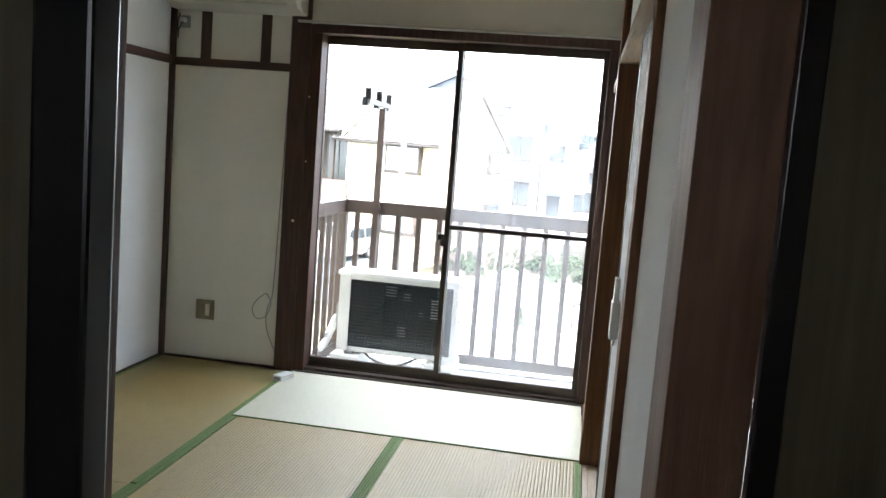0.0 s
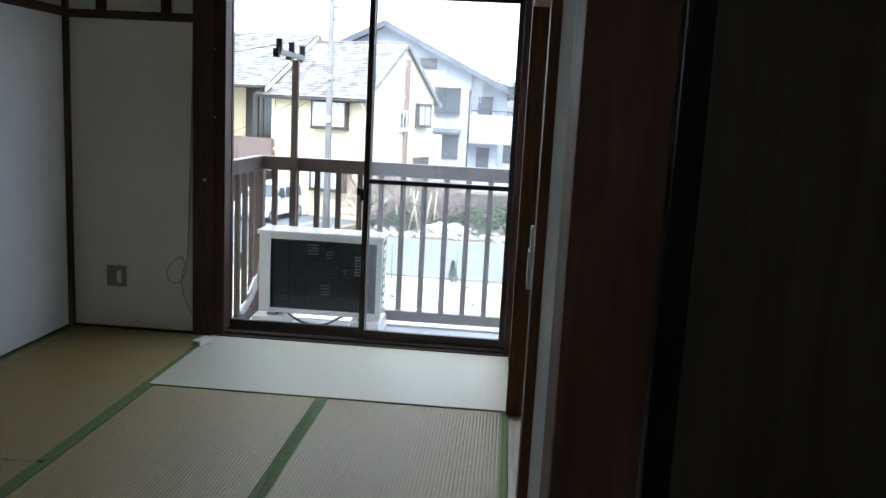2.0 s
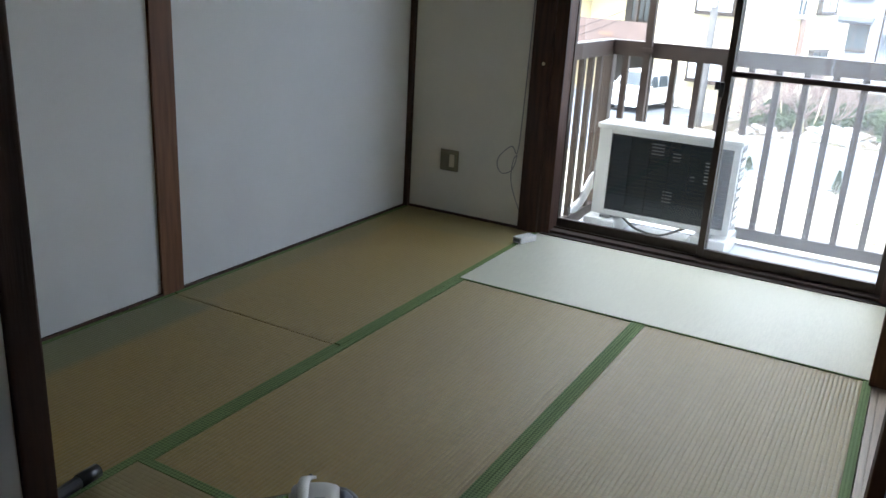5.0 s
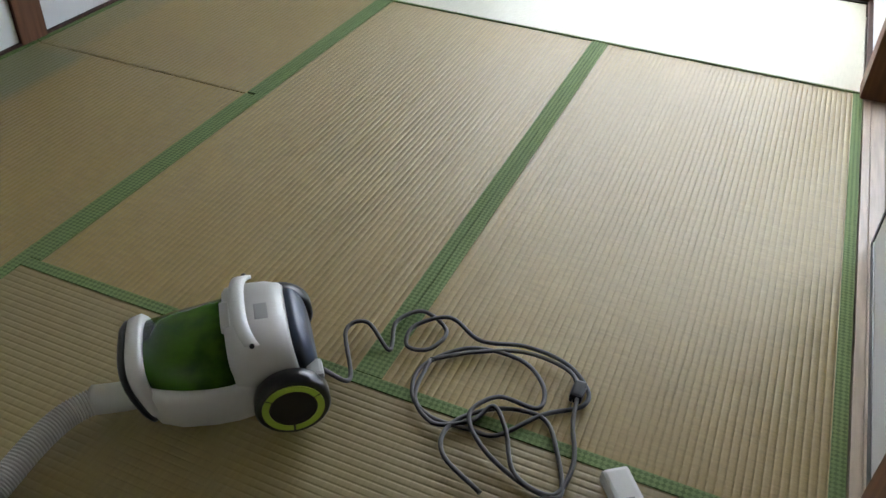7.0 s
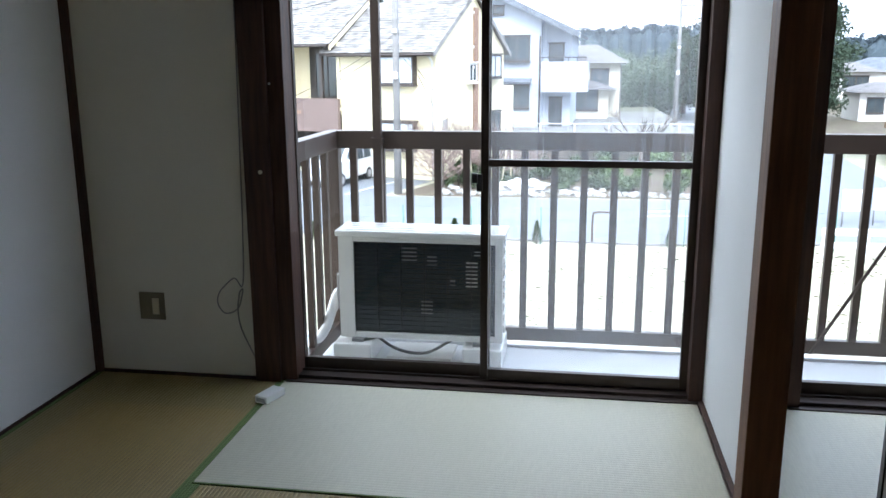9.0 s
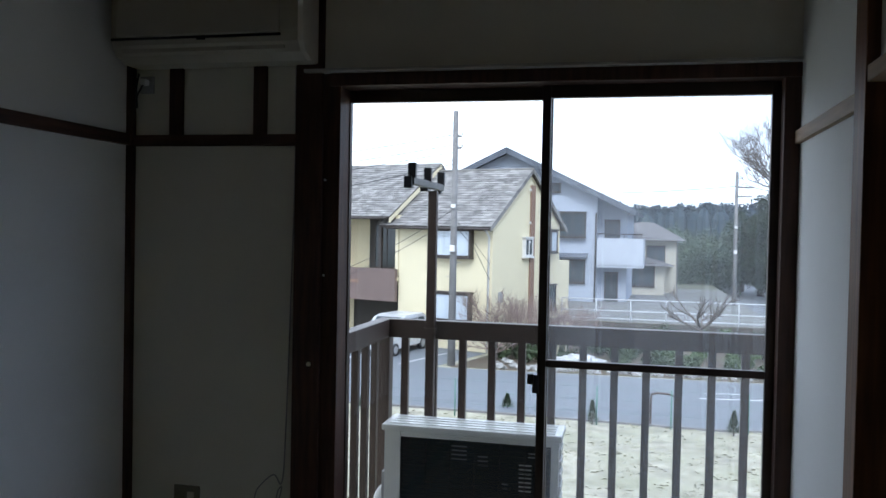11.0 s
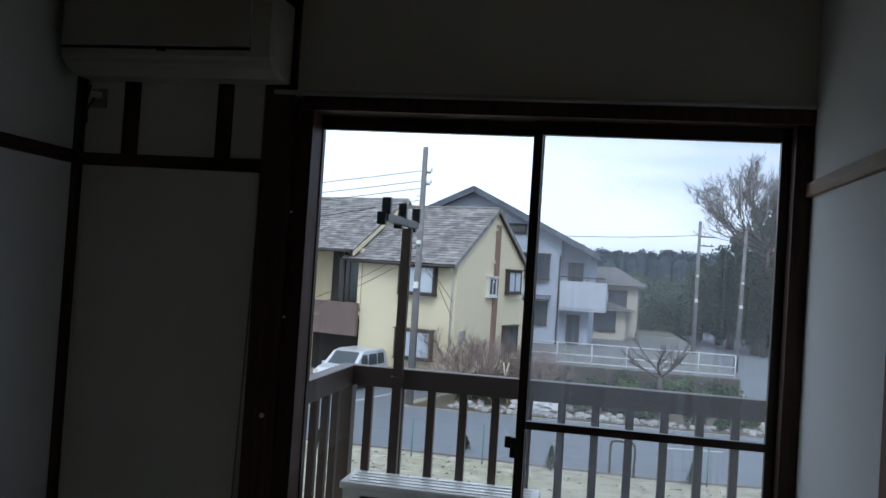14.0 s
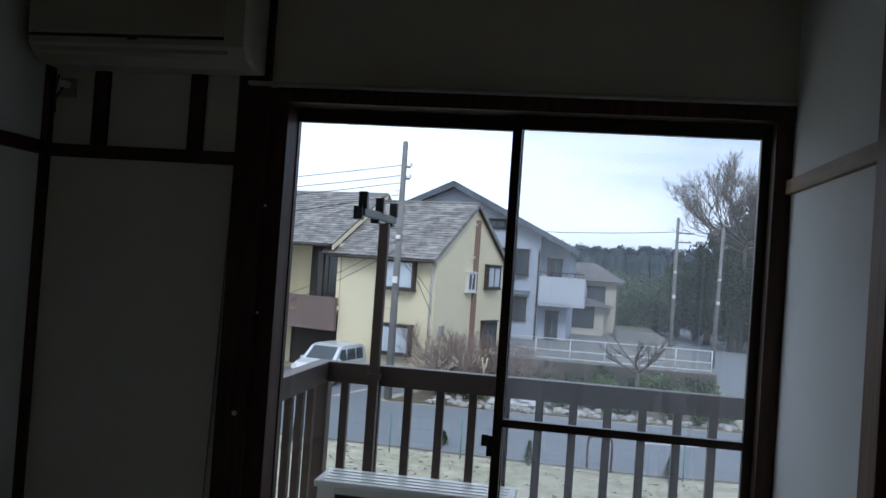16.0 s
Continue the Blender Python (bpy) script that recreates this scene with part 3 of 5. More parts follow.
# tufts of dry grass
rnd = random.Random(4)
bm = bmesh.new()
for _ in range(5200):
    x, y = rnd.uniform(-9, 14), 3.5 + 14.1 * rnd.random()
    for _ in range(2):
        h, a = rnd.uniform(0.012, 0.035), rnd.uniform(0, math.tau)
        w = rnd.uniform(0.04, 0.12)
        px, py = x + rnd.uniform(-0.1, 0.1), y + rnd.uniform(-0.1, 0.1)
        dx, dy = math.cos(a) * w, math.sin(a) * w
        bm.faces.new([bm.verts.new(v) for v in ((px - dx, py - dy, G - 0.01), (px + dx, py + dy, G - 0.01), (px + dy * 0.6, py - dx * 0.6, G + h))])
tagged(mesh_object("dry_grass", bm, material("straw_tufts", (0.35, 0.33, 0.24), 0.95, var=0.3, scale=0.8, second=(0.27, 0.28, 0.17), second_scale=0.5)),
       "thin tufts of dry yellowed lawn grass", "grass", kind="stuff")


# retaining wall of separate blocks with a white pipe fence
ret = tagged(mesh_object("garden_wall", boxes((-1.6, 8.2, 33.5, 33.58, G - 0.1, -2.36)), M_block), "dark weathered concrete block retaining wall", "wall", kind="structure")
block_mesh = None
for row in range(4):
    for k in range(25):
        x = -1.6 + 0.40 * k + (0.2 if row % 2 else 0)
        if x + 0.39 > 8.2:
            continue
        if block_mesh is None:
            ob = part("block", boxes((0, 0.39, -0.03, 0.0, 0, 0.2)), M_block, ret)
            block_mesh = ob.data
        else:
            ob = new("block", block_mesh)
            ob.parent = ret
        ob.location = (x, 33.5 - 0.004 * ((k * 7 + row * 3) % 3), G + 0.01 + row * 0.21)


def pipe_fence(x0, x1, y, z, h, n):
    f = thing("pipe_fence", "low white painted steel pipe fence on the retaining wall", "fence", at=pose(x0, y, z))
    for k in range(n + 1):
        x = (x1 - x0) * k / n
        part("post", tube(bmesh.new(), [(x, 0, 0), (x, 0, h)], 0.03, 6), M_fence, f)
    for zz in (h, h * 0.48, h * 0.12):
        part("rail", tube(bmesh.new(), [(0, 0, zz), (x1 - x0, 0, zz)], 0.026, 6), M_fence, f)
    return f


pipe_fence(-0.9, 8.0, 33.75, -2.35, 0.95, 6)


def leaf_cloud(bm, centre, size, n, leaf, seed, hollow=0.35):
    """Many small leaves in an uneven ball."""
    r = random.Random(seed)
    for _ in range(n):
        d = Vector((r.gauss(0, 1), r.gauss(0, 1), r.gauss(0, 1))).normalized()
        rad = (hollow + (1 - hollow) * r.random()) * (0.8 + 0.35 * noise.noise(d * 2.2 + Vector((seed, 0, 0))))
        p = Vector(centre) + Vector((d.x * size[0], d.y * size[1], d.z * size[2])) * rad
        a, b = Vector((r.gauss(0, 1), r.gauss(0, 1), r.gauss(0, 1))).normalized(), Vector((r.gauss(0, 1), r.gauss(0, 1), r.gauss(0, 1))).normalized()
        L = leaf * r.uniform(0.6, 1.4)
        bm.faces.new([bm.verts.new(p + a * L), bm.verts.new(p + b * L * 0.6), bm.verts.new(p - a * L), bm.verts.new(p - b * L * 0.6)])
    return bm


def branches(bm, start, way, length, radius, depth, r, spread=0.6, droop=0.0):
    """A forked, tapering limb."""
    p, d = Vector(start), Vector(way).normalized()
    pts = [p.copy()]
    for _ in range(4):
        d = (d + Vector((r.uniform(-1, 1), r.uniform(-1, 1), r.uniform(-0.6, 0.8) - droop)) * 0.17).normalized()
        p = p + d * length / 4
        pts.append(p.copy())
    tube(bm, pts, radius, 5 if depth > 1 else 3, taper=[1, 0.88, 0.76, 0.64, 0.5])
    if depth > 0:
        for k in range(3 if depth > 1 else 4):
            q = pts[r.choice((2, 3, 4))]
            nd = (d + Vector((r.uniform(-1, 1), r.uniform(-1, 1), r.uniform(-0.5, 0.9))) * spread).normalized()
            branches(bm, q, nd, length * r.uniform(0.5, 0.8), radius * 0.62, depth - 1, r, spread, droop)


def bare_tree(name, x, y, z, h, trunk_r, depth, seed, label, lean=(0, 0, 1), spread=0.7, limbs=4, mat=None, fork=0.36, reach=0.36):
    t = thing(name, label, "tree", at=pose(x, y, z))
    r = random.Random(seed)
    bm = bmesh.new()
    tube(bm, [(0, 0, -0.1), (lean[0] * h * 0.15, lean[1] * h * 0.15, h * 0.18), (lean[0] * h * 0.3, 0, h * fork)], trunk_r, 7, taper=[1.15, 0.9, 0.7])
    part("trunk", bm, M_bark, t)
    bm = bmesh.new()
    top = Vector((lean[0] * h * 0.3, 0, h * (fork - 0.02)))
    for k in range(limbs):
        a = k * math.tau / limbs + r.uniform(-0.4, 0.4)
        branches(bm, top - Vector((0, 0, h * 0.08 * r.random())), (math.cos(a) * spread, math.sin(a) * spread, r.uniform(0.5, 1.1)), h * reach, trunk_r * 0.5, depth, r)
    part("crown", bm, mat or M_twig, t, "leafless grey-brown twigs")
    return t


def bush(name, x, y, z, size, n, leaf, seed, mat, label, category="bush"):
    b = thing(name, label, category, at=pose(x, y, z))
    bm = bmesh.new()
    for k in range(4):
        a = k * 1.7 + seed
        tube(bm, [(0, 0, -0.03), (math.cos(a) * size[0] * 0.4, math.sin(a) * size[1] * 0.4, size[2] * 1.1)], 0.012 + 0.02 * size[2], 4, taper=[1, 0.5])
    part("stems", bm, M_bark, b)
    part("leaves", leaf_cloud(bmesh.new(), (0, 0, size[2]), size, n, leaf, seed), mat, b)
    return b


# garden plants and stones
bare_tree("bare_shrub", -2.75, 27.4, G, 2.6, 0.045, 4, 3, "leafless brown shrub beside the cream house", spread=1.0, limbs=8)
bare_tree("bare_shrub", -1.5, 27.9, G, 2.4, 0.045, 4, 5, "leafless brown shrub beside the cream house", spread=1.1, limbs=8)
for x, y, h, k in ((-2.1, 26.9, 2.5, 61), (-0.9, 27.2, 2.3, 62), (0.1, 27.8, 2.0, 63), (-2.6, 26.4, 2.1, 64)):
    bare_tree("bare_shrub", x, y, G, h, 0.04, 4, k, "dense leafless shrub with tangled pinkish twigs", spread=1.2, limbs=11, mat=M_shrub, fork=0.22, reach=0.42)
bare_tree("bare_shrub", -0.1, 29.2, G, 2.0, 0.04, 4, 8, "low leafless shrub in the kitchen garden", spread=1.1, limbs=6)
bare_tree("plum_tree", 4.75, 31.0, G, 3.1, 0.12, 2, 11, "leafless pruned plum tree in the garden", spread=1.2, limbs=6, mat=M_bark)
rnd = random.Random(9)
for k in range(96):
    x, y = rnd.uniform(-2.6, 7.7), rnd.uniform(25.4, 33.1)
    s = rnd.uniform(0.22, 0.5) if y < 29 else rnd.uniform(0.35, 0.72)
    bright = 2.5 < x < 6.5 and y > 27.5 and rnd.random() < 0.6
    bush("vegetable_plant" if bright else "garden_bush", x, y, G + 0.02, (s, s, s * 0.7), 240, 0.085, k + 20, M_bright_leaf if bright else M_leaf,
         "bright green leafy vegetable in dark soil" if bright else "small dark green garden bush in bare soil", "plant" if bright else "bush")


def rock_mesh(name, seed):
    bm = bmesh.new()
    bmesh.ops.create_icosphere(bm, subdivisions=2, radius=1.0)
    for v in bm.verts:
        v.co *= 0.75 + 0.45 * noise.noise(v.co * 1.3 + Vector((seed * 3.1, 0, 0)))
        v.co.z *= 0.65
    me = bpy.data.meshes.new(name)
    bm.to_mesh(me)
    bm.free()
    me.materials.append(M_rock)
    return me


rocks = [rock_mesh("rock", k) for k in range(5)]
rnd = random.Random(12)
for k in range(150):
    x = -2.6 + 10.1 * rnd.random()
    ob = new("rock", rocks[k % 5])
    s = rnd.uniform(0.08, 0.27)
    ob.matrix_world = pose(x, 24.75 + 0.035 * x + rnd.uniform(-0.1, 0.6) + 1.1 * rnd.random() ** 3, G + 0.3 * s, 0, 0, rnd.uniform(0, 360)) @ Matrix.Diagonal((s, s * 0.8, s * 0.8, 1))
    tagged(ob, "pale rounded stone edging the garden plot", "rock", "stones along the garden edge")
bm = bmesh.new()
bmesh.ops.create_icosphere(bm, subdivisions=3, radius=1.0)
for v in bm.verts:
    v.co *= 0.8 + 0.5 * noise.noise(v.co * 2.1)
    v.co.z = max(-0.25, v.co.z * 0.55)
bmesh.ops.transform(bm, matrix=pose(0.3, 25.7, G + 0.2) @ Matrix.Diagonal((1.0, 0.55, 0.6, 1)), verts=bm.verts[:])
tagged(mesh_object("tarpaulin_heap", bm, material("white_sheet", (0.48, 0.48, 0.47), 0.6, var=0.2, scale=4, bump=0.6, bump_scale=9)), "heap covered by a crumpled whitish sheet", "tarpaulin")
bm = bmesh.new()
for k, (x, lean) in enumerate(((-1.1, 0.3), (-0.75, -0.25), (-0.5, 0.2), (-1.5, -0.2), (-0.2, 0.1))):
    tube(bm, [(x, 26.3 + 0.1 * k, G), (x + lean, 26.5, G + 1.5)], 0.03, 5)
tagged(mesh_object("bamboo_stakes", bm, material("pale_bamboo", (0.5, 0.45, 0.3), 0.6, var=0.15)), "leaning pale bamboo garden stakes", "stakes")

for x, y, h in ((-1.05, 18.5, 0.36), (1.2, 17.35, 0.55), (4.45, 17.15, 0.55), (-4.6, 17.2, 0.42), (-6.2, 16.4, 0.6)):
    c = thing("young_conifer", "small young conifer at the lawn's edge", "tree", "young conifers along the lawn", at=pose(x, y, G))
    part("trunk", tube(bmesh.new(), [(0, 0, -0.05), (0, 0, h * 0.9)], 0.025, 5, taper=[1, 0.4]), M_bark, c)
    bm = bmesh.new()
    r = random.Random(int(x * 10))
    for k in range(420):
        f = r.random() ** 0.7
        rad = 0.17 * (1.02 - f) * r.uniform(0.5, 1.15)
        a = r.uniform(0, math.tau)
        p = Vector((math.cos(a) * rad, math.sin(a) * rad, h * (0.08 + 0.95 * f)))
        q = Vector((math.cos(a) * 0.045, math.sin(a) * 0.045, 0.05))
        s = Vector((-math.sin(a), math.cos(a), 0)) * 0.02
        bm.faces.new([bm.verts.new(p - s), bm.verts.new(p + s), bm.verts.new(p + q)])
    part("crown", bm, M_leaf, c)

# hoop barrier, wire fence, bench-like white fence and boards by the lawn
b = thing("hoop_barrier", "dark steel hoop barrier at the lawn's edge", "barrier", at=pose(2.86, 17.55, G))
part("hoop", tube(bmesh.new(), smooth_path([(-0.28, 0.05, -0.1), (-0.28, 0.05, 0.68), (-0.2, 0.04, 0.8), (0.0, 0, 0.82), (0.2, -0.04, 0.8), (0.28, -0.05, 0.68), (0.28, -0.05, -0.1)], 5), 0.028, 7), M_rail, b)
f = thing("wire_fence", "thin green wire fence along the lawn", "fence", at=pose(0, 17.3, G))
for k in range(11):
    x = -9.2 + 1.75 * k
    part("post", tube(bmesh.new(), [(x, 0.02 * x, -0.1), (x, 0.02 * x, 0.95)], 0.018, 5), M_wire_green, f)
for z in (0.92, 0.62, 0.32):
    part("wire", tube(bmesh.new(), [(-9.2, -0.18, z), (8.3, 0.17, z)], 0.0028, 3), M_wire_green, f)
f = thing("rail_fence", "low white plank rail fence beside the lawn", "fence", at=pose(8.7, 16.5, G))
for x in (-0.9, 0.0, 0.9, 1.8, 2.7):
    part("post", boxes((x - 0.05, x + 0.05, -0.05, 0.05, -0.1, 0.75), bevel=0.008), M_fence, f)
for z in (0.28, 0.6):
    part("rail", boxes((-1.0, 2.8, -0.075, -0.05, z, z + 0.16), bevel=0.006), M_fence, f)
for x, y in ((9.7, 20.6), (10.6, 20.9)):
    s = thing("notice_board", "plain white notice board on two posts", "sign", "boards by the road", at=pose(x, y, G))
    part("board", boxes((-0.36, 0.36, -0.015, 0.015, 0.45, 1.05), bevel=0.004), M_fence, s)
    for dx in (-0.3, 0.3):
        part("post", tube(bmesh.new(), [(dx, 0.03, -0.1), (dx, 0.03, 1.08)], 0.022, 5), M_concrete, s)

# bank beyond the crossing
bm = bmesh.new()
r0 = [bm.verts.new(v) for v in ((13.8, 29.5, G - 0.05), (40, 36, G - 0.05), (42, 44, -2.1), (17, 39, -2.1), (41, 46, -2.1), (17.5, 42, -2.1))]
bm.faces.new((r0[0], r0[1], r0[2], r0[3]))
bm.faces.new((r0[3], r0[2], r0[4], r0[5]))
bmesh.ops.recalc_face_normals(bm, faces=bm.faces[:])
bmesh.ops.solidify(bm, geom=bm.faces[:], thickness=0.3)
tagged(mesh_object("earth_bank", bm, material("russet_bank_grass", (0.19, 0.125, 0.075), 0.95, var=0.4, scale=1.5, bump=0.6, second=(0.24, 0.21, 0.135), second_scale=0.4)), "bank of russet dry grass", "ground", kind="structure")
bm = bmesh.new()
for k in range(24):
    box(bm, 0, 0.9, 0, 0.4, 0, 0.5, 0.03, pose(15.2 + k * 0.95, 33.2 + k * 0.26, G - 0.03 + 0.02 * (k % 3), 0, 0, 14))
tagged(mesh_object("stone_edging", bm, M_rock), "low edging of pale stone blocks below the bank", "wall", kind="structure")

# woods
rnd = random.Random(21)
bm = bmesh.new()
for k in range(1300):
    y = rnd.uniform(185, 230)
    x = rnd.uniform(-40, 190)
    h = (rnd.uniform(8.2, 9.9) + 0.8 * math.sin(x * 0.06)) * (1 if x < 45 else 0.82)
    leaf_cloud(bm, (x, y, -1.5 + h * 0.9), (w0 := rnd.uniform(1.0, 2.0), w0, h * rnd.uniform(0.12, 0.2)), 46, 0.45, k + 40, 0.3)
    h *= 0.9
    w = rnd.uniform(1.3, 2.4)
    base = -1.5
    rings = []
    for f, rr in ((0, 0.9), (0.45, 1.0), (0.75, 0.85), (0.93, 0.5), (1.0, 0.1)):
        rings.append([bm.verts.new((x + math.cos(a) * w * rr * rnd.uniform(0.7, 1.25), y + math.sin(a) * w * rr, base + h * f + rnd.uniform(-0.25, 0.25))) for a in [j * math.tau / 7 for j in range(7)]])
    for a, b2 in zip(rings, rings[1:]):
        for j in range(7):
            bm.faces.new((a[j], a[(j + 1) % 7], b2[(j + 1) % 7], b2[j]))
tagged(mesh_object("far_woods", bm, M_far), "wooded ridge on the horizon with blue haze put into its colour", "woods", kind="stuff")
bm = bmesh.new()
for k in range(90):
    x, y = rnd.uniform(2.5, 26), rnd.uniform(86, 104)
    h = rnd.uniform(4.2, 6.6)
    leaf_cloud(bm, (x, y, G + h * 0.5), (1.7, 1.4, h * 0.6), 700, 0.16, k + 300, 0.45)
for k in range(46):
    x, y = rnd.uniform(2.0, 10.5), rnd.uniform(64, 78)
    h = rnd.uniform(2.8, 4.6)
    leaf_cloud(bm, (x, y, G + h * 0.5), (1.2, 1.0, h * 0.6), 600, 0.12, k + 500, 0.45)
for k in range(60):
    x, y = rnd.uniform(18, 70), rnd.uniform(100, 125)
    h = rnd.uniform(2.6, 4.2)
    leaf_cloud(bm, (x, y, G + h * 0.62), (2.4, 1.8, h * 0.62), 400, 0.25, k + 700, 0.45)
tagged(mesh_object("bamboo_thicket", bm, M_bamboo), "thicket of bamboo and scrub, its green greyed and lightened for haze", "woods", kind="stuff")


def evergreen(x, y, h, w, seed, n=2600):
    t = thing("evergreen_tree", "tall dark evergreen tree behind the road", "tree", at=pose(x, y, G))
    part("trunk", tube(bmesh.new(), [(0, 0, -0.2), (0.1, 0, h * 0.5), (0.15, 0, h * 0.95)], 0.28, 7, taper=[1.1, 0.7, 0.15]), M_bark, t)
    bm = bmesh.new()
    r = random.Random(seed)
    for k in range(16):
        f = (k + 0.5) / 16
        a = k * 2.4 + seed
        rad = w * (math.sin(math.pi * min(1, 0.18 + 0.78 * f)) ** 0.7 * 0.8 + 0.12) * r.uniform(0.8, 1.2)
        leaf_cloud(bm, (math.cos(a) * rad * 0.6, math.sin(a) * rad * 0.6, h * (0.12 + 0.84 * f)), (rad * 0.8, rad * 0.8, h * 0.12), n // 7, 0.12, seed * 50 + k, 0.25)
    part("crown", bm, M_ever, t)
    return t


evergreen(14.2, 60, 11.2, 2.5, 1, 4200)
evergreen(16.2, 61, 11.8, 2.8, 2, 4200)
evergreen(12.2, 62, 8.6, 2.0, 3, 3200)
evergreen(18.2, 59, 10.4, 2.6, 4, 4000)
evergreen(19.6, 62, 9.0, 2.6, 12, 4000)
evergreen(12.0, 66, 6.6, 2.2, 13, 3200)
evergreen(13.2, 58, 7.2, 2.0, 8, 3000)
evergreen(15.2, 57, 7.6, 2.1, 9, 3000)
evergreen(11.0, 70, 7.0, 1.8, 6, 1500)
evergreen(18.6, 34.0, 6.6, 1.8, 7, 3000)
bare_tree("bare_tree", 13.7, 57.5, G, 15.2, 0.17, 6, 30, "tall leafless tree with fine spreading twigs", spread=1.5, limbs=15, mat=M_bark, fork=0.54, reach=0.19)
bare_tree("bare_tree", 16.4, 63, G, 13.6, 0.2, 5, 33, "tall leafless tree with fine spreading twigs", spread=1.1, limbs=9, mat=M_bark, fork=0.52, reach=0.18)

# utility poles and wires
def utility_pole(x, y, h, arms, label, radius=0.16, tilt=0.0):
    u = thing("utility_pole", label, "pole", at=pose(x, y, G, 0, tilt))
    part("pole", tube(bmesh.new(), [(0, 0, -0.2), (0, 0, h)], radius, 10, taper=[1, 0.62]), M_concrete, u)
    for z, L in arms:
        arm = part("crossarm", boxes((-0.06, L, -0.04, 0.04, z, z + 0.07)), M_concrete, u)
        for k in range(2):
            part("insulator", tube(bmesh.new(), [(0.25 + k * (L - 0.4), 0, z + 0.07), (0.25 + k * (L - 0.4), 0, z + 0.2)], 0.04, 6), M_white, arm)
    part("junction_box", boxes((-0.08, 0.08, -0.26, -0.12, h * 0.45, h * 0.475), bevel=0.01), M_white, u)
    part("clamp", boxes((-0.07, 0.07, -0.22, -0.1, h * 0.62, h * 0.635), bevel=0.01), M_white, u)
    for k in range(10):
        part("step_bolt", tube(bmesh.new(), [(0.1, 0, h * 0.35 + k * 0.5), (0.26 if k % 2 else -0.26, 0, h * 0.35 + k * 0.5)], 0.012, 4), M_grey, u)
    return u


utility_pole(-3.93, 24.8, 8.75, ((7.85, 0.22), (7.45, 0.22)), "grey concrete utility pole beside the road", 0.14)
utility_pole(7.6, 45, 8.2, ((7.3, 0.8), (6.8, 0.8)), "grey concrete utility pole by the side road", 0.13)
utility_pole(9.9, 45, 7.8, (), "plain grey concrete pole by the side road", 0.13, 1.2)
bm = bmesh.new()
for k, (z0, z1, x1) in enumerate(((4.75, 3.6, -22), (4.4, 3.3, -22), (4.15, 3.0, -22), (3.75, 1.8, -22), (2.2, 0.7, -11), (1.9, 0.2, -11.5))):
    pts = [Vector((-3.93, 24.8, z0)).lerp(Vector((x1, 20 if k < 4 else 28.6, z1 - 1.5)), t / 10) - Vector((0, 0, 1.2 * (t / 10) * (1 - t / 10))) for t in range(11)]
    tube(bm, pts, 0.011, 4)
for z0 in (1.9, 1.7):
    tube(bm, [(-3.93, 24.8, z0), (-3.5, 26.5, z0 - 0.9), (-3.2, 28.1, z0 - 1.7 if z0 > 1.8 else -0.4)], 0.012, 4)
pts = [Vector((7.6, 45, 4.2)).lerp(Vector((-14, 60, 5.2)), t / 10) - Vector((0, 0, 2.4 * (t / 10) * (1 - t / 10))) for t in range(11)]
tube(bm, pts, 0.02, 4)
tagged(mesh_object("overhead_wires", bm, M_cable), "thin black overhead wires between poles", "cable")
s = thing("street_lamp", "small white street lamp on a thin post", "street lamp", at=pose(5.1, 56, G))
part("post", tube(bmesh.new(), [(0, 0, -0.1), (0, 0, 4.2)], 0.06, 6), M_concrete, s)
part("lamp_head", boxes((-0.1, 0.35, -0.12, 0.12, 4.15, 4.35), bevel=0.04), M_fence, s)


# ---- houses ----
M_cream_wall = material("cream_render", (0.68, 0.61, 0.42), 0.9, var=0.06, scale=2, bump=0.3, bump_scale=30, second=(0.63, 0.56, 0.38), second_scale=0.5)
M_blue_wall = material("pale_blue_siding", (0.40, 0.435, 0.50), 0.85, var=0.06, scale=2, second=(0.365, 0.40, 0.46), second_scale=0.4)
def by_piece(m, amount):
    """Vary the value of joined pieces one by one."""
    n, l = m.node_tree.nodes, m.node_tree.links
    b = n["Principled BSDF"]
    old = b.inputs["Base Color"].links[0].from_socket
    geo, hsv, mr = n.new("ShaderNodeNewGeometry"), n.new("ShaderNodeHueSaturation"), n.new("ShaderNodeMapRange")
    mr.inputs["To Min"].default_value, mr.inputs["To Max"].default_value = 1 - amount, 1 + amount
    l.new(geo.outputs["Random Per Island"], mr.inputs["Value"])
    l.new(mr.outputs["Result"], hsv.inputs["Value"])
    l.new(old, hsv.inputs["Color"])
    l.new(hsv.outputs["Color"], b.inputs["Base Color"])
    return m


M_slate = by_piece(material("grey_slate", (0.235, 0.225, 0.215), 0.9, var=0.4, scale=3.5, bump=0.3, second=(0.32, 0.31, 0.285), second_scale=1.1, spec=0.2), 0.3)
M_blue_slate = by_piece(material("blue_grey_tile", (0.14, 0.155, 0.18), 0.8, var=0.25, scale=2, spec=0.25), 0.25)
M_dark_frame = material("dark_window_frame", (0.045, 0.035, 0.03), 0.5, var=0.15)
M_brown_trim = material("brown_panel", (0.24, 0.15, 0.105), 0.7, var=0.1)
M_rose = material("rose_brown_parapet", (0.165, 0.121, 0.106), 0.85, var=0.12, scale=2)
M_curtain = material("curtained_pane", (0.50, 0.55, 0.60), 0.15, var=0.12, scale=1.5, stretch=(6, 6, 0.2))
M_darkpane = material("dark_pane", (0.06, 0.075, 0.085), 0.08, var=0.3, scale=1)
M_hollow_shade = material("hollow_shade_paint", (0.05, 0.045, 0.04), 0.9)
M_pale_blue = material("pale_blue_parapet", (0.45, 0.475, 0.52), 0.8, var=0.06, scale=2)
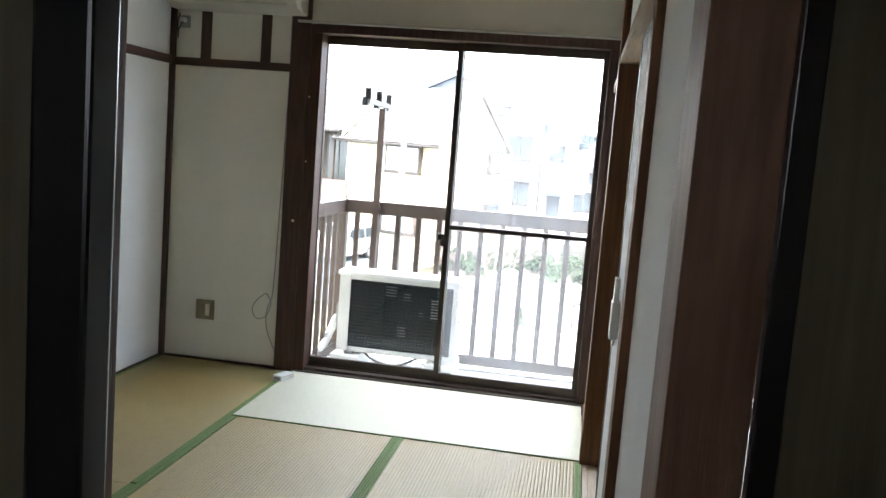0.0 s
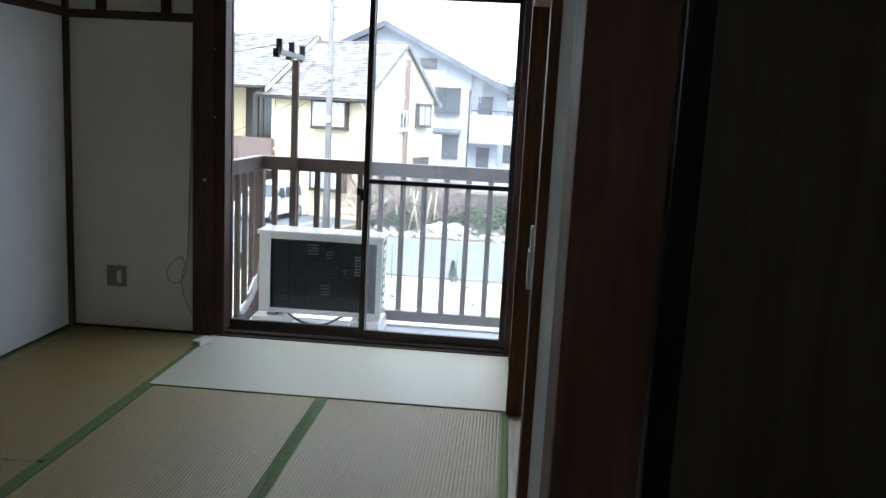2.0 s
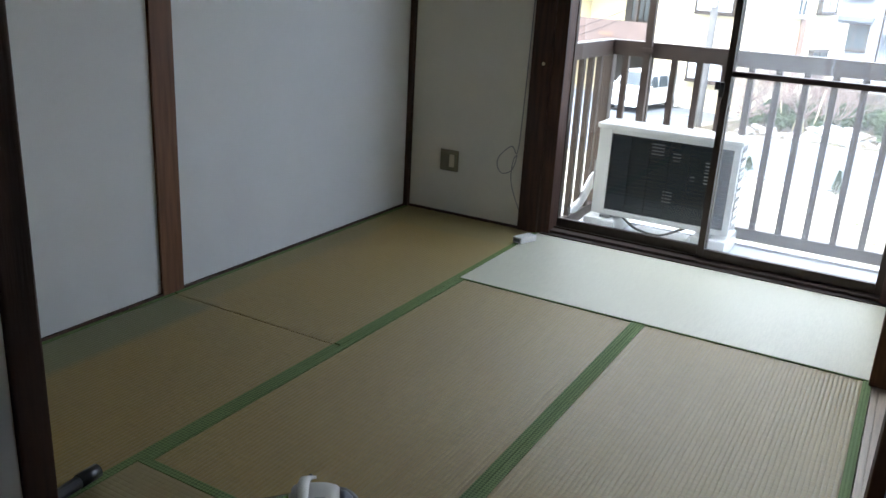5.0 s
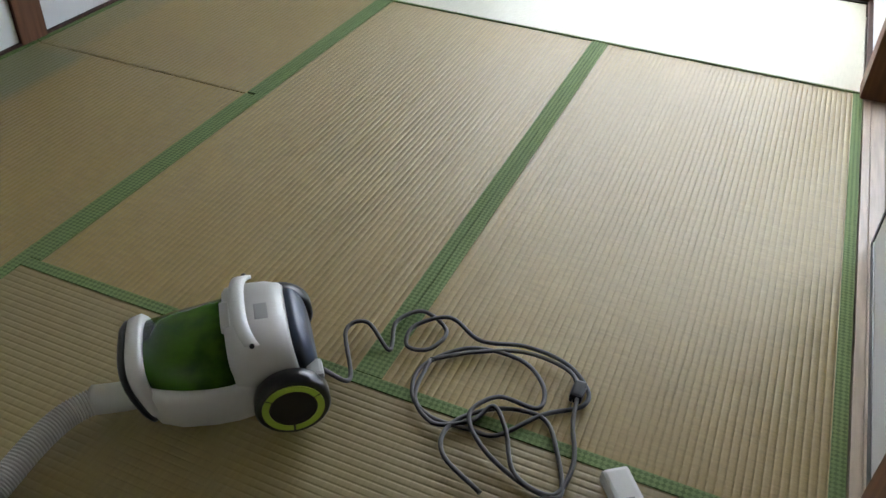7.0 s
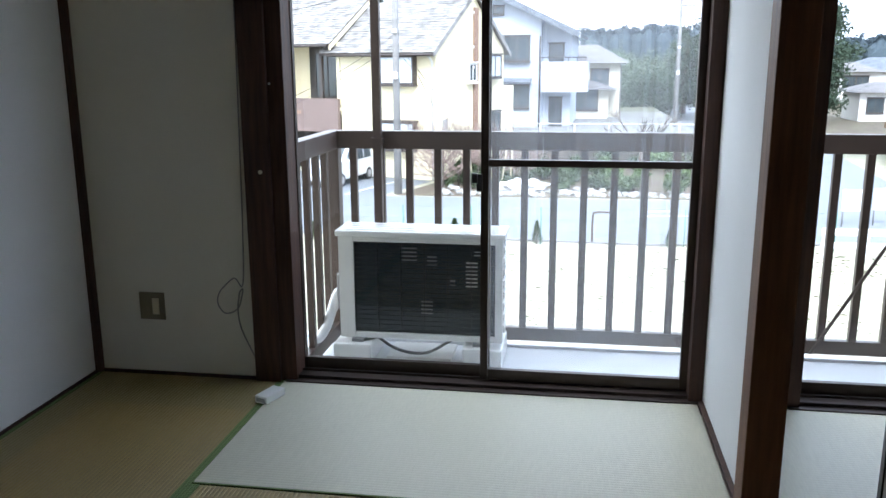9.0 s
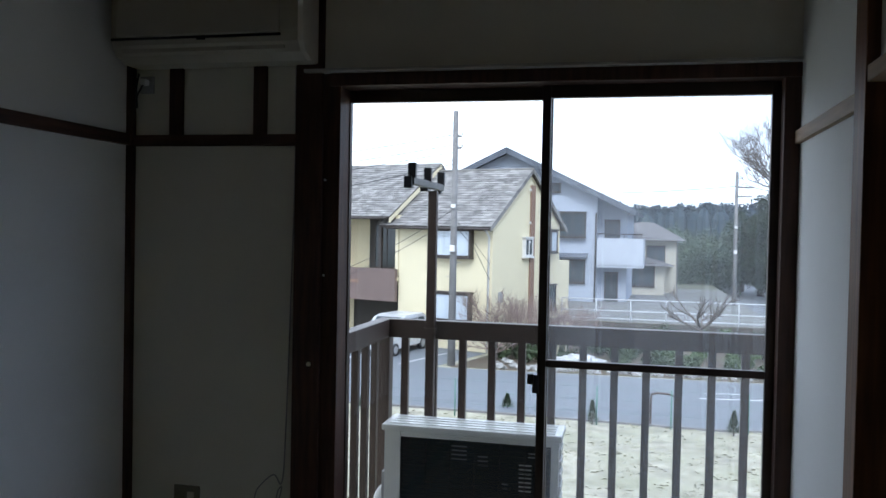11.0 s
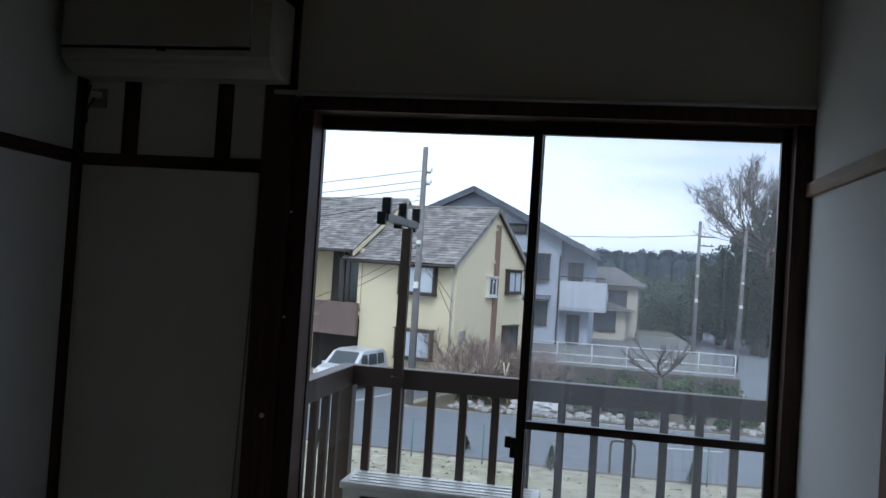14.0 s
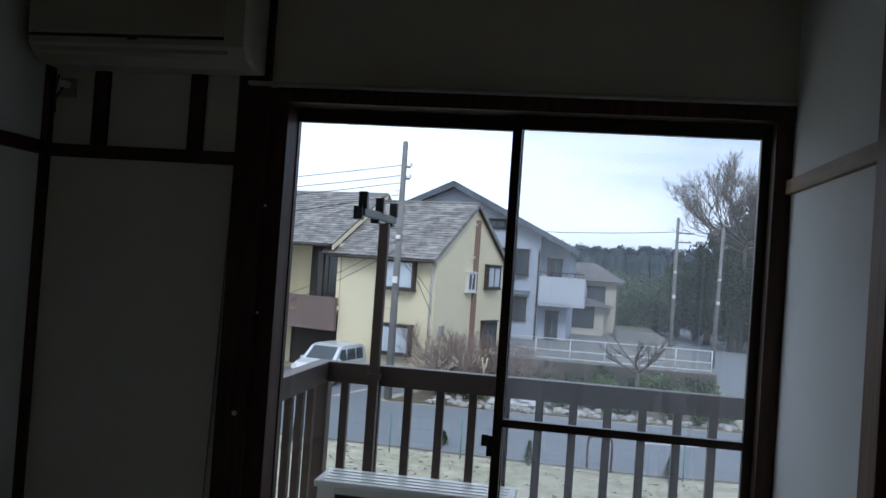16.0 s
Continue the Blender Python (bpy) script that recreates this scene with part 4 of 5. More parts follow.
M_offwhite = material("offwhite_render", (0.62, 0.61, 0.58), 0.85, var=0.05)


def house_window(parent, m, w, h, depth, pane_mat, frame_mat=None):
    """A framed window in local x (width) and z, facing -y; depth > 0.15 makes a bay."""
    fm = frame_mat or M_dark_frame
    t = 0.07

    def put(bm):
        bmesh.ops.transform(bm, matrix=m, verts=bm.verts[:])
        return bm
    win_part = part("window", put(boxes((0, t, -depth, 0.05, 0, h), (w - t, w, -depth, 0.05, 0, h), (t, w - t, -depth, 0.05, 0, t), (t, w - t, -depth, 0.05, h - t, h),
                                        (w / 2 - 0.025, w / 2 + 0.025, -depth + 0.01, -depth + 0.06, t, h - t), (-0.05, w + 0.05, -depth - 0.04, 0.05, h, h + 0.06), (-0.03, w + 0.03, -depth - 0.03, 0.05, -0.07, 0))), fm, parent)
    for k in range(2):
        a = t + k * (w / 2 - t / 2)
        part("pane", put(boxes((a, a + w / 2 - t, -depth + 0.03, -depth + 0.05, t, h - t))), pane_mat, win_part)
    return win_part


def shingled(parent, origin, along, up, normal, length, run, courses, per, mat, seed, name="shingles"):
    """Courses of overlapping slates on a roof slope."""
    r = random.Random(seed)
    bm = bmesh.new()
    o, a, u, n = Vector(origin), Vector(along).normalized(), Vector(up).normalized(), Vector(normal).normalized()
    ch, cw = run / courses, length / per
    for c in range(courses):
        off = 0.5 * (c % 2)
        for k in range(per + 1):
            s0, s1 = max(0, (k - off) * cw + 0.006), min(length, (k + 1 - off) * cw - 0.006)
            if s1 - s0 < 0.03:
                continue
            lift, t = 0.022 + r.uniform(0, 0.014), r.uniform(-0.012, 0.012)
            p = [o + a * s0 + u * (c * ch + t) + n * lift, o + a * s1 + u * (c * ch + t) + n * lift,
                 o + a * s1 + u * ((c + 1.12) * ch) + n * 0.008, o + a * s0 + u * ((c + 1.12) * ch) + n * 0.008]
            low = [p[0] - n * 0.03, p[1] - n * 0.03]
            v = [bm.verts.new(q) for q in p + low]
            bm.faces.new((v[0], v[1], v[2], v[3]))
            bm.faces.new((v[4], v[5], v[1], v[0]))
    return part(name, bm, mat, parent)


def gable_prism(x0, x1, y0, y1, z0, eave, ridge, ridge_axis="x"):
    """Walls of a gabled block."""
    bm = bmesh.new()
    if ridge_axis == "x":
        ym = (y0 + y1) / 2
        prof = [(y0, z0), (y1, z0), (y1, eave), (ym, ridge), (y0, eave)]
        ends = [[bm.verts.new((x, y, z)) for y, z in prof] for x in (x0, x1)]
    else:
        xm = (x0 + x1) / 2
        prof = [(x0, z0), (x1, z0), (x1, eave), (xm, ridge), (x0, eave)]
        ends = [[bm.verts.new((x, y, z)) for x, z in prof] for y in (y0, y1)]
    bm.faces.new(ends[0])
    bm.faces.new(ends[1][::-1])
    for k in range(5):
        bm.faces.new((ends[0][k], ends[0][(k + 1) % 5], ends[1][(k + 1) % 5], ends[1][k]))
    bmesh.ops.recalc_face_normals(bm, faces=bm.faces[:])
    return bm


def slab(bm, corners, t):
    v = [Vector(c) for c in corners]
    n = (v[1] - v[0]).cross(v[3] - v[0]).normalized() * t
    a = [bm.verts.new(p) for p in v]
    b = [bm.verts.new(p - n) for p in v]
    bm.faces.new(a)
    bm.faces.new(b[::-1])
    for k in range(4):
        bm.faces.new((b[k], b[(k + 1) % 4], a[(k + 1) % 4], a[k]))
    bmesh.ops.recalc_face_normals(bm, faces=bm.faces[:])
    return bm


def apartment_house():
    h = thing("apartment_house", "two-storey cream rendered apartment house with a slate gable roof", "house", at=pose(-3.13, 28.2, G, 0, 0, -18))
    D, EV, RD = 6.5, 5.05, 7.18
    part("wall", gable_prism(-4.28, 0, 0, D, -0.2, EV, RD), M_cream_wall, h)
    part("wall", boxes((-14, -4.28, 1.5, D, -0.2, EV + 0.25), (-4.44, -4.29, -0.05, 1.5, 2.9, EV + 0.2), (-8.9, -8.7, 0.0, 1.5, -0.2, EV + 0.2), (-14, -4.29, -0.1, 1.5, 2.55, 2.7)), M_cream_wall, h)
    s = math.hypot(D / 2, RD - EV)
    sl = (RD - EV) / (D / 2)
    ov = 0.45
    # right-hand roof, two slopes
    for k, (ya, yb) in enumerate(((-ov, D / 2), (D + ov, D / 2))):
        za = EV - ov * sl + 0.06
        roof = part("roof", slab(bmesh.new(), [(-5.0, ya, za), (0.14, ya, za), (0.14, yb, RD + 0.06), (-5.0, yb, RD + 0.06)], 0.1 if k == 0 else -0.1), M_dark_frame, h)
        if k == 0:
            shingled(roof, (-5.0, ya, za), (1, 0, 0), (0, yb - ya, RD + 0.06 - za), (0, -(RD - za), yb - ya), 5.14, math.hypot(yb - ya, RD + 0.06 - za), 23, 15, M_slate, 1)
    part("ridge_cap", tube(bmesh.new(), [(-5.0, D / 2, RD + 0.09), (0.16, D / 2, RD + 0.09)], 0.06, 6), M_slate, h)
    for ya, yb in ((-ov, D / 2), (D + ov, D / 2)):
        za = EV - ov * sl
        bm = slab(bmesh.new(), [(0.15, ya, za - 0.12), (0.15, yb, RD - 0.1), (0.15, yb, RD + 0.1), (0.15, ya, za + 0.08)], 0.04)
        part("bargeboard", bm, M_slate, h, "grey bargeboard")
    part("gutter", tube(bmesh.new(), [(-4.6, -ov - 0.05, EV - ov * sl - 0.02), (0.13, -ov - 0.05, EV - ov * sl - 0.02)], 0.06, 6), M_dark_frame, h)
    part("downpipe", tube(bmesh.new(), [(-0.12, -ov, EV - 0.3), (-0.12, -0.08, EV - 0.6), (-0.12, -0.08, 0)], 0.045, 6), M_offwhite, h, "white downpipe")
    # left-hand roof, higher and further forward
    e2, r2, y2, yr = EV + 0.12, RD + 0.45, -0.55, 3.45
    roof = part("roof", slab(bmesh.new(), [(-15, y2, e2), (-4.4, y2, e2), (-4.4, yr, r2), (-15, yr, r2)], 0.12), M_dark_frame, h)
    shingled(roof, (-15, y2, e2), (1, 0, 0), (0, yr - y2, r2 - e2), (0, -(r2 - e2), yr - y2), 10.6, math.hypot(yr - y2, r2 - e2), 25, 28, M_slate, 2)
    part("roof", slab(bmesh.new(), [(-15, yr, r2), (-4.4, yr, r2), (-4.4, D + 0.5, e2), (-15, D + 0.5, e2)], 0.12), M_slate, h)
    part("bargeboard", slab(bmesh.new(), [(-4.38, y2, e2 - 0.24), (-4.38, yr, r2 - 0.24), (-4.38, yr, r2 - 0.04), (-4.38, y2, e2 - 0.04)], 0.05), M_cream_wall, h, "cream bargeboard")
    part("gutter", tube(bmesh.new(), [(-15, y2 - 0.05, e2 - 0.06), (-4.5, y2 - 0.05, e2 - 0.06)], 0.06, 6), M_dark_frame, h)
    # recessed balconies
    part("parapet", boxes((-14, -4.3, -0.25, -0.1, 1.72, 3.05), (-4.42, -4.3, -0.1, -0.06, 1.72, 3.05), bevel=0.01), M_rose, h, "rose-brown balcony parapet")
    part("nameplate", boxes((-6.75, -6.1, -0.27, -0.25, 2.42, 2.56)), M_brown_trim, h)
    # Near-black sheets before the cream back wall paint the shade of the hollow.
    part("shade_sheet", boxes((-6.8, -4.46, 1.44, 1.48, 2.8, 5.1), (-7.6, -4.46, 1.44, 1.48, 0.0, 2.3)), M_hollow_shade, h, "dark sheet painted as the shade of the recessed entrance")
    house_window(h, pose(-6.5, 1.42, 3.0), 1.3, 1.9, 0.06, M_darkpane)
    part("porch_post", boxes((-5.3, -5.16, -0.02, 0.12, 2.7, 5.1), bevel=0.01), M_dark_frame, h)
    # bay windows of the front
    house_window(h, pose(-2.42, 0, 3.63), 1.6, 1.08, 0.3, M_curtain)
    house_window(h, pose(-2.42, 0, 1.14), 1.6, 1.08, 0.3, M_curtain)
    # gable side, facing local +x
    side = lambda y, z, x=0.0: Matrix.Translation((x, y, z)) @ Matrix.Rotation(radians(90), 4, "Z")
    house_window(h, side(2.62, 3.66), 0.75, 0.75, 0.16, M_darkpane, M_offwhite)
    house_window(h, side(4.5, 3.8), 1.35, 0.95, 0.2, M_curtain)
    house_window(h, side(4.45, 1.3), 1.35, 1.05, 0.2, M_darkpane)
    part("duct_cover", boxes((0.0, 0.06, 3.3, 3.72, 0.4, 6.6)), M_brown_trim, h, "brown duct cover strip")
    for z in (6.35, 5.0, 4.2):
        part("vent_cap", boxes((0.06, 0.14, 3.05, 3.17, z, z + 0.1), bevel=0.02), M_offwhite, h)
    # annex at the far corner and meter boxes
    part("annex", boxes((-1.5, 0.0, D + 0.0, D + 1.2, -0.2, 3.4)), M_cream_wall, h)
    part("meter_box", boxes((0.0, 0.12, 0.5, 0.75, 1.9, 2.3), bevel=0.01), M_grey, h)
    ac = part("air_conditioner", boxes((-3.3, -2.55, -0.42, -0.1, 0.05, 0.6), bevel=0.02), M_offwhite, h)
    part("fan_grille", tube(bmesh.new(), [(-3.02, -0.44, 0.33), (-3.02, -0.42, 0.33)], 0.2, 16), M_grey, ac)
    return h


apartment_house()


def blue_house():
    h = thing("detached_house", "large pale blue two-storey house with a wide tiled gable", "house", at=pose(-4.9, 44, -2.4, 0, 0, -3))
    # local: gable front on y = 0, apex above x = 0
    EV, RD, W = 5.5, 8.45, 6.1
    cut = RD - 0.1 - (RD - EV) / W * (W - 1.05)
    bm = bmesh.new()
    prof = [(-W, -0.6), (W - 1.05, -0.6), (W - 1.05, cut), (0, RD - 0.1), (-W, EV - 0.1)]
    ends = [[bm.verts.new((x, y, z)) for x, z in prof] for y in (0, 9)]
    bm.faces.new(ends[0])
    bm.faces.new(ends[1][::-1])
    for k in range(5):
        bm.faces.new((ends[0][k], ends[0][(k + 1) % 5], ends[1][(k + 1) % 5], ends[1][k]))
    bmesh.ops.recalc_face_normals(bm, faces=bm.faces[:])
    part("wall", bm, M_blue_wall, h)
    for sx in (-1, 1):
        wa = (W + 1.1) if sx > 0 else W + 0.3
        za = RD - (RD - EV) / W * wa + 0.1
        c = [(0, -0.7, RD + 0.1), (sx * wa, -0.7, za), (sx * wa, 9.5, za), (0, 9.5, RD + 0.1)]
        roof = part("roof", slab(bmesh.new(), c, 0.14 * sx), M_blue_slate, h)
        shingled(roof, (sx * wa, -0.7, za), (0, 1, 0), (-sx * wa, 0, RD + 0.1 - za), (sx * (RD - za), 0, wa), 10.2, math.hypot(wa, RD + 0.1 - za), 20, 16, M_blue_slate, 3)
        part("bargeboard", slab(bmesh.new(), [(0, -0.72, RD - 0.18), (sx * wa, -0.72, za - 0.25), (sx * wa, -0.72, za + 0.1), (0, -0.72, RD + 0.18)], 0.06), M_blue_slate, h)
    # right-hand wing with balcony
    part("wall", boxes((W - 1.05, W + 0.55, 0.9, 8, -0.6, EV - 0.3)), M_blue_wall, h)
    bm = bmesh.new()
    ends = [[bm.verts.new((x, y, z)) for x, z in ((W - 1.05, EV - 0.3), (W + 0.55, EV - 0.3), (W - 1.05, cut - 0.02))] for y in (0.9, 8)]
    bm.faces.new(ends[0])
    bm.faces.new(ends[1][::-1])
    for k in range(3):
        bm.faces.new((ends[0][k], ends[0][(k + 1) % 3], ends[1][(k + 1) % 3], ends[1][k]))
    bmesh.ops.recalc_face_normals(bm, faces=bm.faces[:])
    part("wall", bm, M_blue_wall, h)
    bal = part("balcony", boxes((W - 1.0, W + 1.5, -0.35, -0.23, 2.15, 3.62), (W + 1.38, W + 1.5, -0.23, 1.6, 2.15, 3.62), (W - 1.0, W - 0.9, -0.23, 0.0, 2.15, 3.62), (W - 1.0, W + 1.5, -0.3, 1.6, 2.0, 2.15)), M_pale_blue, h, "pale balcony parapet")
    part("handrail", tube(bmesh.new(), [(W - 1.0, -0.29, 3.85), (W + 1.44, -0.29, 3.85)], 0.03, 5), M_dark_frame, bal)
    for k in range(6):
        part("stanchion", tube(bmesh.new(), [(W - 0.95 + k * 0.47, -0.29, 3.6), (W - 0.95 + k * 0.47, -0.29, 3.85)], 0.02, 4), M_dark_frame, bal)
    for x, z, w, hh, d in ((2.05, 6.15, 0.95, 0.45, 0.08), (3.0, 3.65, 1.45, 1.35, 0.3), (3.1, 1.1, 1.35, 1.25, 0.1), (-1.5, 3.65, 1.4, 1.3, 0.2)):
        house_window(h, pose(x, 0, z), w, hh, d, M_darkpane)
    for x, z, w, hh in ((W - 0.7, 2.3, 0.85, 2.3), (W - 0.65, -0.3, 0.75, 1.95)):
        house_window(h, pose(x, 0.88, z), w, hh, 0.05, M_darkpane)
    part("downpipe", tube(bmesh.new(), [(W - 1.1, -0.08, EV - 0.5), (W - 1.1, -0.08, -0.6)], 0.05, 6), M_dark_frame, h)
    part("canopy", slab(bmesh.new(), [(2.9, -0.7, 2.55), (4.6, -0.7, 2.55), (4.6, 0, 2.75), (2.9, 0, 2.75)], 0.08), M_blue_slate, h)
    return h


blue_house()


def small_house(x, y, z, w, d, eave, ridge, wall_mat, roof_mat, label, yaw=0, lower=None, hip=0.35):
    h = thing("detached_house", label, "house", at=pose(x, y, z, 0, 0, yaw))
    part("wall", boxes((-w / 2, w / 2, 0, d, -0.5, eave)), wall_mat, h)

    def hip_roof(x0, x1, y0, y1, e, r, ov):
        bm = bmesh.new()
        a = [bm.verts.new(v) for v in ((x0 - ov, y0 - ov, e), (x1 + ov, y0 - ov, e), (x1 + ov, y1 + ov, e), (x0 - ov, y1 + ov, e))]
        ym, L = (y0 + y1) / 2, (x1 - x0) * hip
        b2 = [bm.verts.new((x0 + L, ym, r)), bm.verts.new((x1 - L, ym, r))]
        for f in ((a[0], a[1], b2[1], b2[0]), (a[1], a[2], b2[1]), (a[2], a[3], b2[0], b2[1]), (a[3], a[0], b2[0]), tuple(a[::-1])):
            bm.faces.new(f)
        return bm
    part("roof", hip_roof(-w / 2, w / 2, 0, d, eave, ridge, 0.6), roof_mat, h)
    for k in range(2):
        house_window(h, pose(-w / 2 + 0.5 + k * (w - 2.4), 0, eave - 1.5), 1.2, 1.1, 0.06, M_darkpane)
    if lower:
        lx0, lx1, le, lr = lower
        part("porch", boxes((lx0, lx1, -2.2, 0, -0.5, le)), wall_mat, h)
        part("porch_roof", hip_roof(lx0, lx1, -2.2, 0.4, le, lr, 0.6), roof_mat, h)
        house_window(h, pose(lx0 + 0.8, -2.2, 0.6), 1.6, 1.4, 0.06, M_darkpane)
    return h


M_dull_cream = material("dull_cream_render", (0.48, 0.45, 0.37), 0.9, var=0.07)
M_tile = material("brown_grey_roof_tile", (0.15, 0.142, 0.14), 0.8, var=0.2, scale=2)
small_house(35.4, 75, -3.9, 7.0, 7, 4.9, 6.1, M_dull_cream, M_tile, "pale two-storey house with brown hip roofs", -14, (-5.0, 3.0, 2.5, 3.5))
small_house(29.6, 86, -2.6, 3.6, 5, 2.6, 3.5, M_offwhite, M_tile, "small white house with a low roof far off", 0)
small_house(36.5, 98, -2.2, 9, 5, 2.0, 3.6, M_offwhite, M_blue_slate, "distant house with a blue-grey roof", 0)
small_house(2.9, 53, -2.4, 4.0, 6, 3.5, 4.7, M_dull_cream, M_tile, "cream house with a grey roof behind the blue one", 0, (-1.8, 1.2, 1.9, 2.4))
small_house(24.5, 62, -3.2, 4.0, 4, 2.1, 2.8, M_offwhite, M_tile, "low outbuilding beyond the crossing", 0)


def parked_van():
    c = thing("parked_van", "silver-white compact van parked before the cream house", "car", at=pose(-6.75, 27.4, G + 0.007, 0, 0, -12) @ Matrix.Diagonal((0.94, 0.94, 0.87, 1)))
    M_car = material("silver_car_paint", (0.62, 0.64, 0.66), 0.28, metal=0.25, var=0.03)
    M_tyre = material("tyre_rubber", (0.02, 0.02, 0.02), 0.8)
    M_lamp = material("lamp_lens", (0.7, 0.68, 0.6), 0.15)
    # local: front towards -y, x across
    prof = [(-1.68, 0.28), (-1.70, 0.72), (-1.52, 0.93), (-1.02, 1.05), (-0.45, 1.56), (-0.1, 1.64), (1.35, 1.63), (1.58, 1.5), (1.69, 0.95), (1.69, 0.3)]
    bm = bmesh.new()
    rings = []
    for x, inset in ((-0.735, 0.10), (-0.70, 0.02), (-0.62, 0.0), (0.62, 0.0), (0.70, 0.02), (0.735, 0.10)):
        rings.append([bm.verts.new((x * (1 - 0.16 * max(0, z - 0.95)), y * (1 - inset * 0.12), z - (inset * 0.25 if z > 1.2 else 0))) for y, z in prof])
    for a, b2 in zip(rings, rings[1:]):
        for k in range(len(prof)):
            bm.faces.new((a[k], a[(k + 1) % len(prof)], b2[(k + 1) % len(prof)], b2[k]))
    bm.faces.new(rings[0])
    bm.faces.new(rings[-1][::-1])
    bmesh.ops.recalc_face_normals(bm, faces=bm.faces[:])
    part("body", bm, M_car, c)
    part("windscreen", slab(bmesh.new(), [(-0.58, -1.0, 1.07), (0.58, -1.0, 1.07), (0.52, -0.46, 1.56), (-0.52, -0.46, 1.56)], 0.02), M_darkpane, c)
    for sx in (-1, 1):
        for y0, y1 in ((-0.8, -0.05), (0.02, 0.75), (0.82, 1.4)):
            part("side_window", slab(bmesh.new(), [(sx * 0.728, y0, 1.0), (sx * 0.728, y1, 1.0), (sx * 0.675, y1 - 0.03, 1.46), (sx * 0.675, y0 + (0.35 if y0 < -0.5 else 0.03), 1.46)], 0.015 * sx), M_darkpane, c)
        part("headlight", boxes((sx * 0.66 - 0.13, sx * 0.66 + 0.05, -1.71, -1.55, 0.66, 0.85), bevel=0.03), M_lamp, c)
        part("mirror", boxes((sx * 0.82 - 0.08, sx * 0.82 + 0.08, -0.88, -0.8, 0.98, 1.12), bevel=0.02), M_car, c)
        for y in (-1.2, 1.2):
            wheel = part("wheel", tube(bmesh.new(), [(sx * 0.58, y, 0.27), (sx * 0.74, y, 0.27)], 0.27, 18), M_tyre, c)
            part("rim", tube(bmesh.new(), [(sx * 0.735, y, 0.27), (sx * 0.75, y, 0.27)], 0.17, 12), M_grey, wheel)
    part("bumper", boxes((-0.7, 0.7, -1.76, -1.62, 0.26, 0.5), bevel=0.05), M_car, c)
    return c


parked_van()


# ---- things in and around the room ----
def loft(bm, sections, sides=24, power=2.6, caps=True):
    """A body from rounded cross-sections (x, half width, bottom, top, y offset)."""
    rings = []
    for x, hw, zb, zt, *oy in sections:
        zc, hz = (zb + zt) / 2, (zt - zb) / 2
        ring = []
        for k in range(sides):
            a = k * math.tau / sides
            c, s = math.cos(a), math.sin(a)
            ring.append(bm.verts.new((x, (oy[0] if oy else 0) + hw * math.copysign(abs(c) ** (2 / power), c), zc + hz * math.copysign(abs(s) ** (2 / power), s))))
        rings.append(ring)
    for a, b in zip(rings, rings[1:]):
        for k in range(sides):
            bm.faces.new((a[k], a[(k + 1) % sides], b[(k + 1) % sides], b[k])).smooth = True
    if caps:
        bm.faces.new(rings[0][::-1])
        bm.faces.new(rings[-1])
    bmesh.ops.recalc_face_normals(bm, faces=bm.faces[:])
    return bm


def ring_mesh(bm, centre, r0, r1, y0, y1, sides=28, a0=0.0, a1=math.tau):
    """A flat ring sector round the y axis."""
    n = max(3, int(sides * (a1 - a0) / math.tau))
    full = a1 - a0 > math.tau - 0.01
    cols = []
    for k in range(n + (0 if full else 1)):
        a = a0 + (a1 - a0) * k / n
        c, s = math.cos(a), math.sin(a)
        cols.append([bm.verts.new((centre[0] + r * c, y, centre[2] + r * s)) for r, y in ((r0, y0), (r1, y0), (r1, y1), (r0, y1))])
    for k in range(n):
        p, q = cols[k], cols[(k + 1) % len(cols)]
        for j in range(4):
            bm.faces.new((p[j], q[j], q[(j + 1) % 4], p[(j + 1) % 4]))
    if not full:
        bm.faces.new(cols[0])
        bm.faces.new(cols[-1][::-1])
    bmesh.ops.recalc_face_normals(bm, faces=bm.faces[:])
    return bm


# wall air conditioner
def wall_air_conditioner():
    a = thing("wall_air_conditioner", "ivory wall-mounted air conditioner above the corner rail", "air conditioner", at=pose(0.432, 0.0, 2.068) @ Matrix.Diagonal((0.965, 1, 1, 1)))
    bm = bmesh.new()
    prof = [(0.0, 0.0), (-0.10, 0.0), (-0.165, 0.02), (-0.195, 0.055), (-0.20, 0.10), (-0.20, 0.245), (-0.17, 0.275), (0.0, 0.28)]
    ends = []
    for x, s in ((-0.412, 0.9), (-0.40, 1.0), (0.40, 1.0), (0.412, 0.9)):
        ends.append([bm.verts.new((x, y * s, 0.14 + (z - 0.14) * (0.97 if s < 1 else 1))) for y, z in prof])
    for p, q in zip(ends, ends[1:]):
        for k in range(len(prof)):
            bm.faces.new((p[k], p[(k + 1) % len(prof)], q[(k + 1) % len(prof)], q[k]))
    bm.faces.new(ends[0])
    bm.faces.new(ends[-1][::-1])
    bmesh.ops.recalc_face_normals(bm, faces=bm.faces[:])
    part("body", bm, M_aged, a)
    part("front_panel", boxes((-0.37, 0.33, -0.212, -0.199, 0.085, 0.255), bevel=0.005), M_aged, a)
    # A black strip on the body paints the shade below the panel.
    part("gap_shade_strip", boxes((-0.40, 0.33, -0.2035, -0.19, 0.074, 0.083)), M_black, a, "black strip painted as the shade in the gap under the front panel")
    part("louvre", boxes((-0.36, 0.34, -0.185, -0.178, 0.028, 0.06), bevel=0.002), M_aged, a)
    part("indicator", boxes((-0.02, 0.015, -0.207, -0.202, 0.066, 0.078)), M_black, a)
    return a


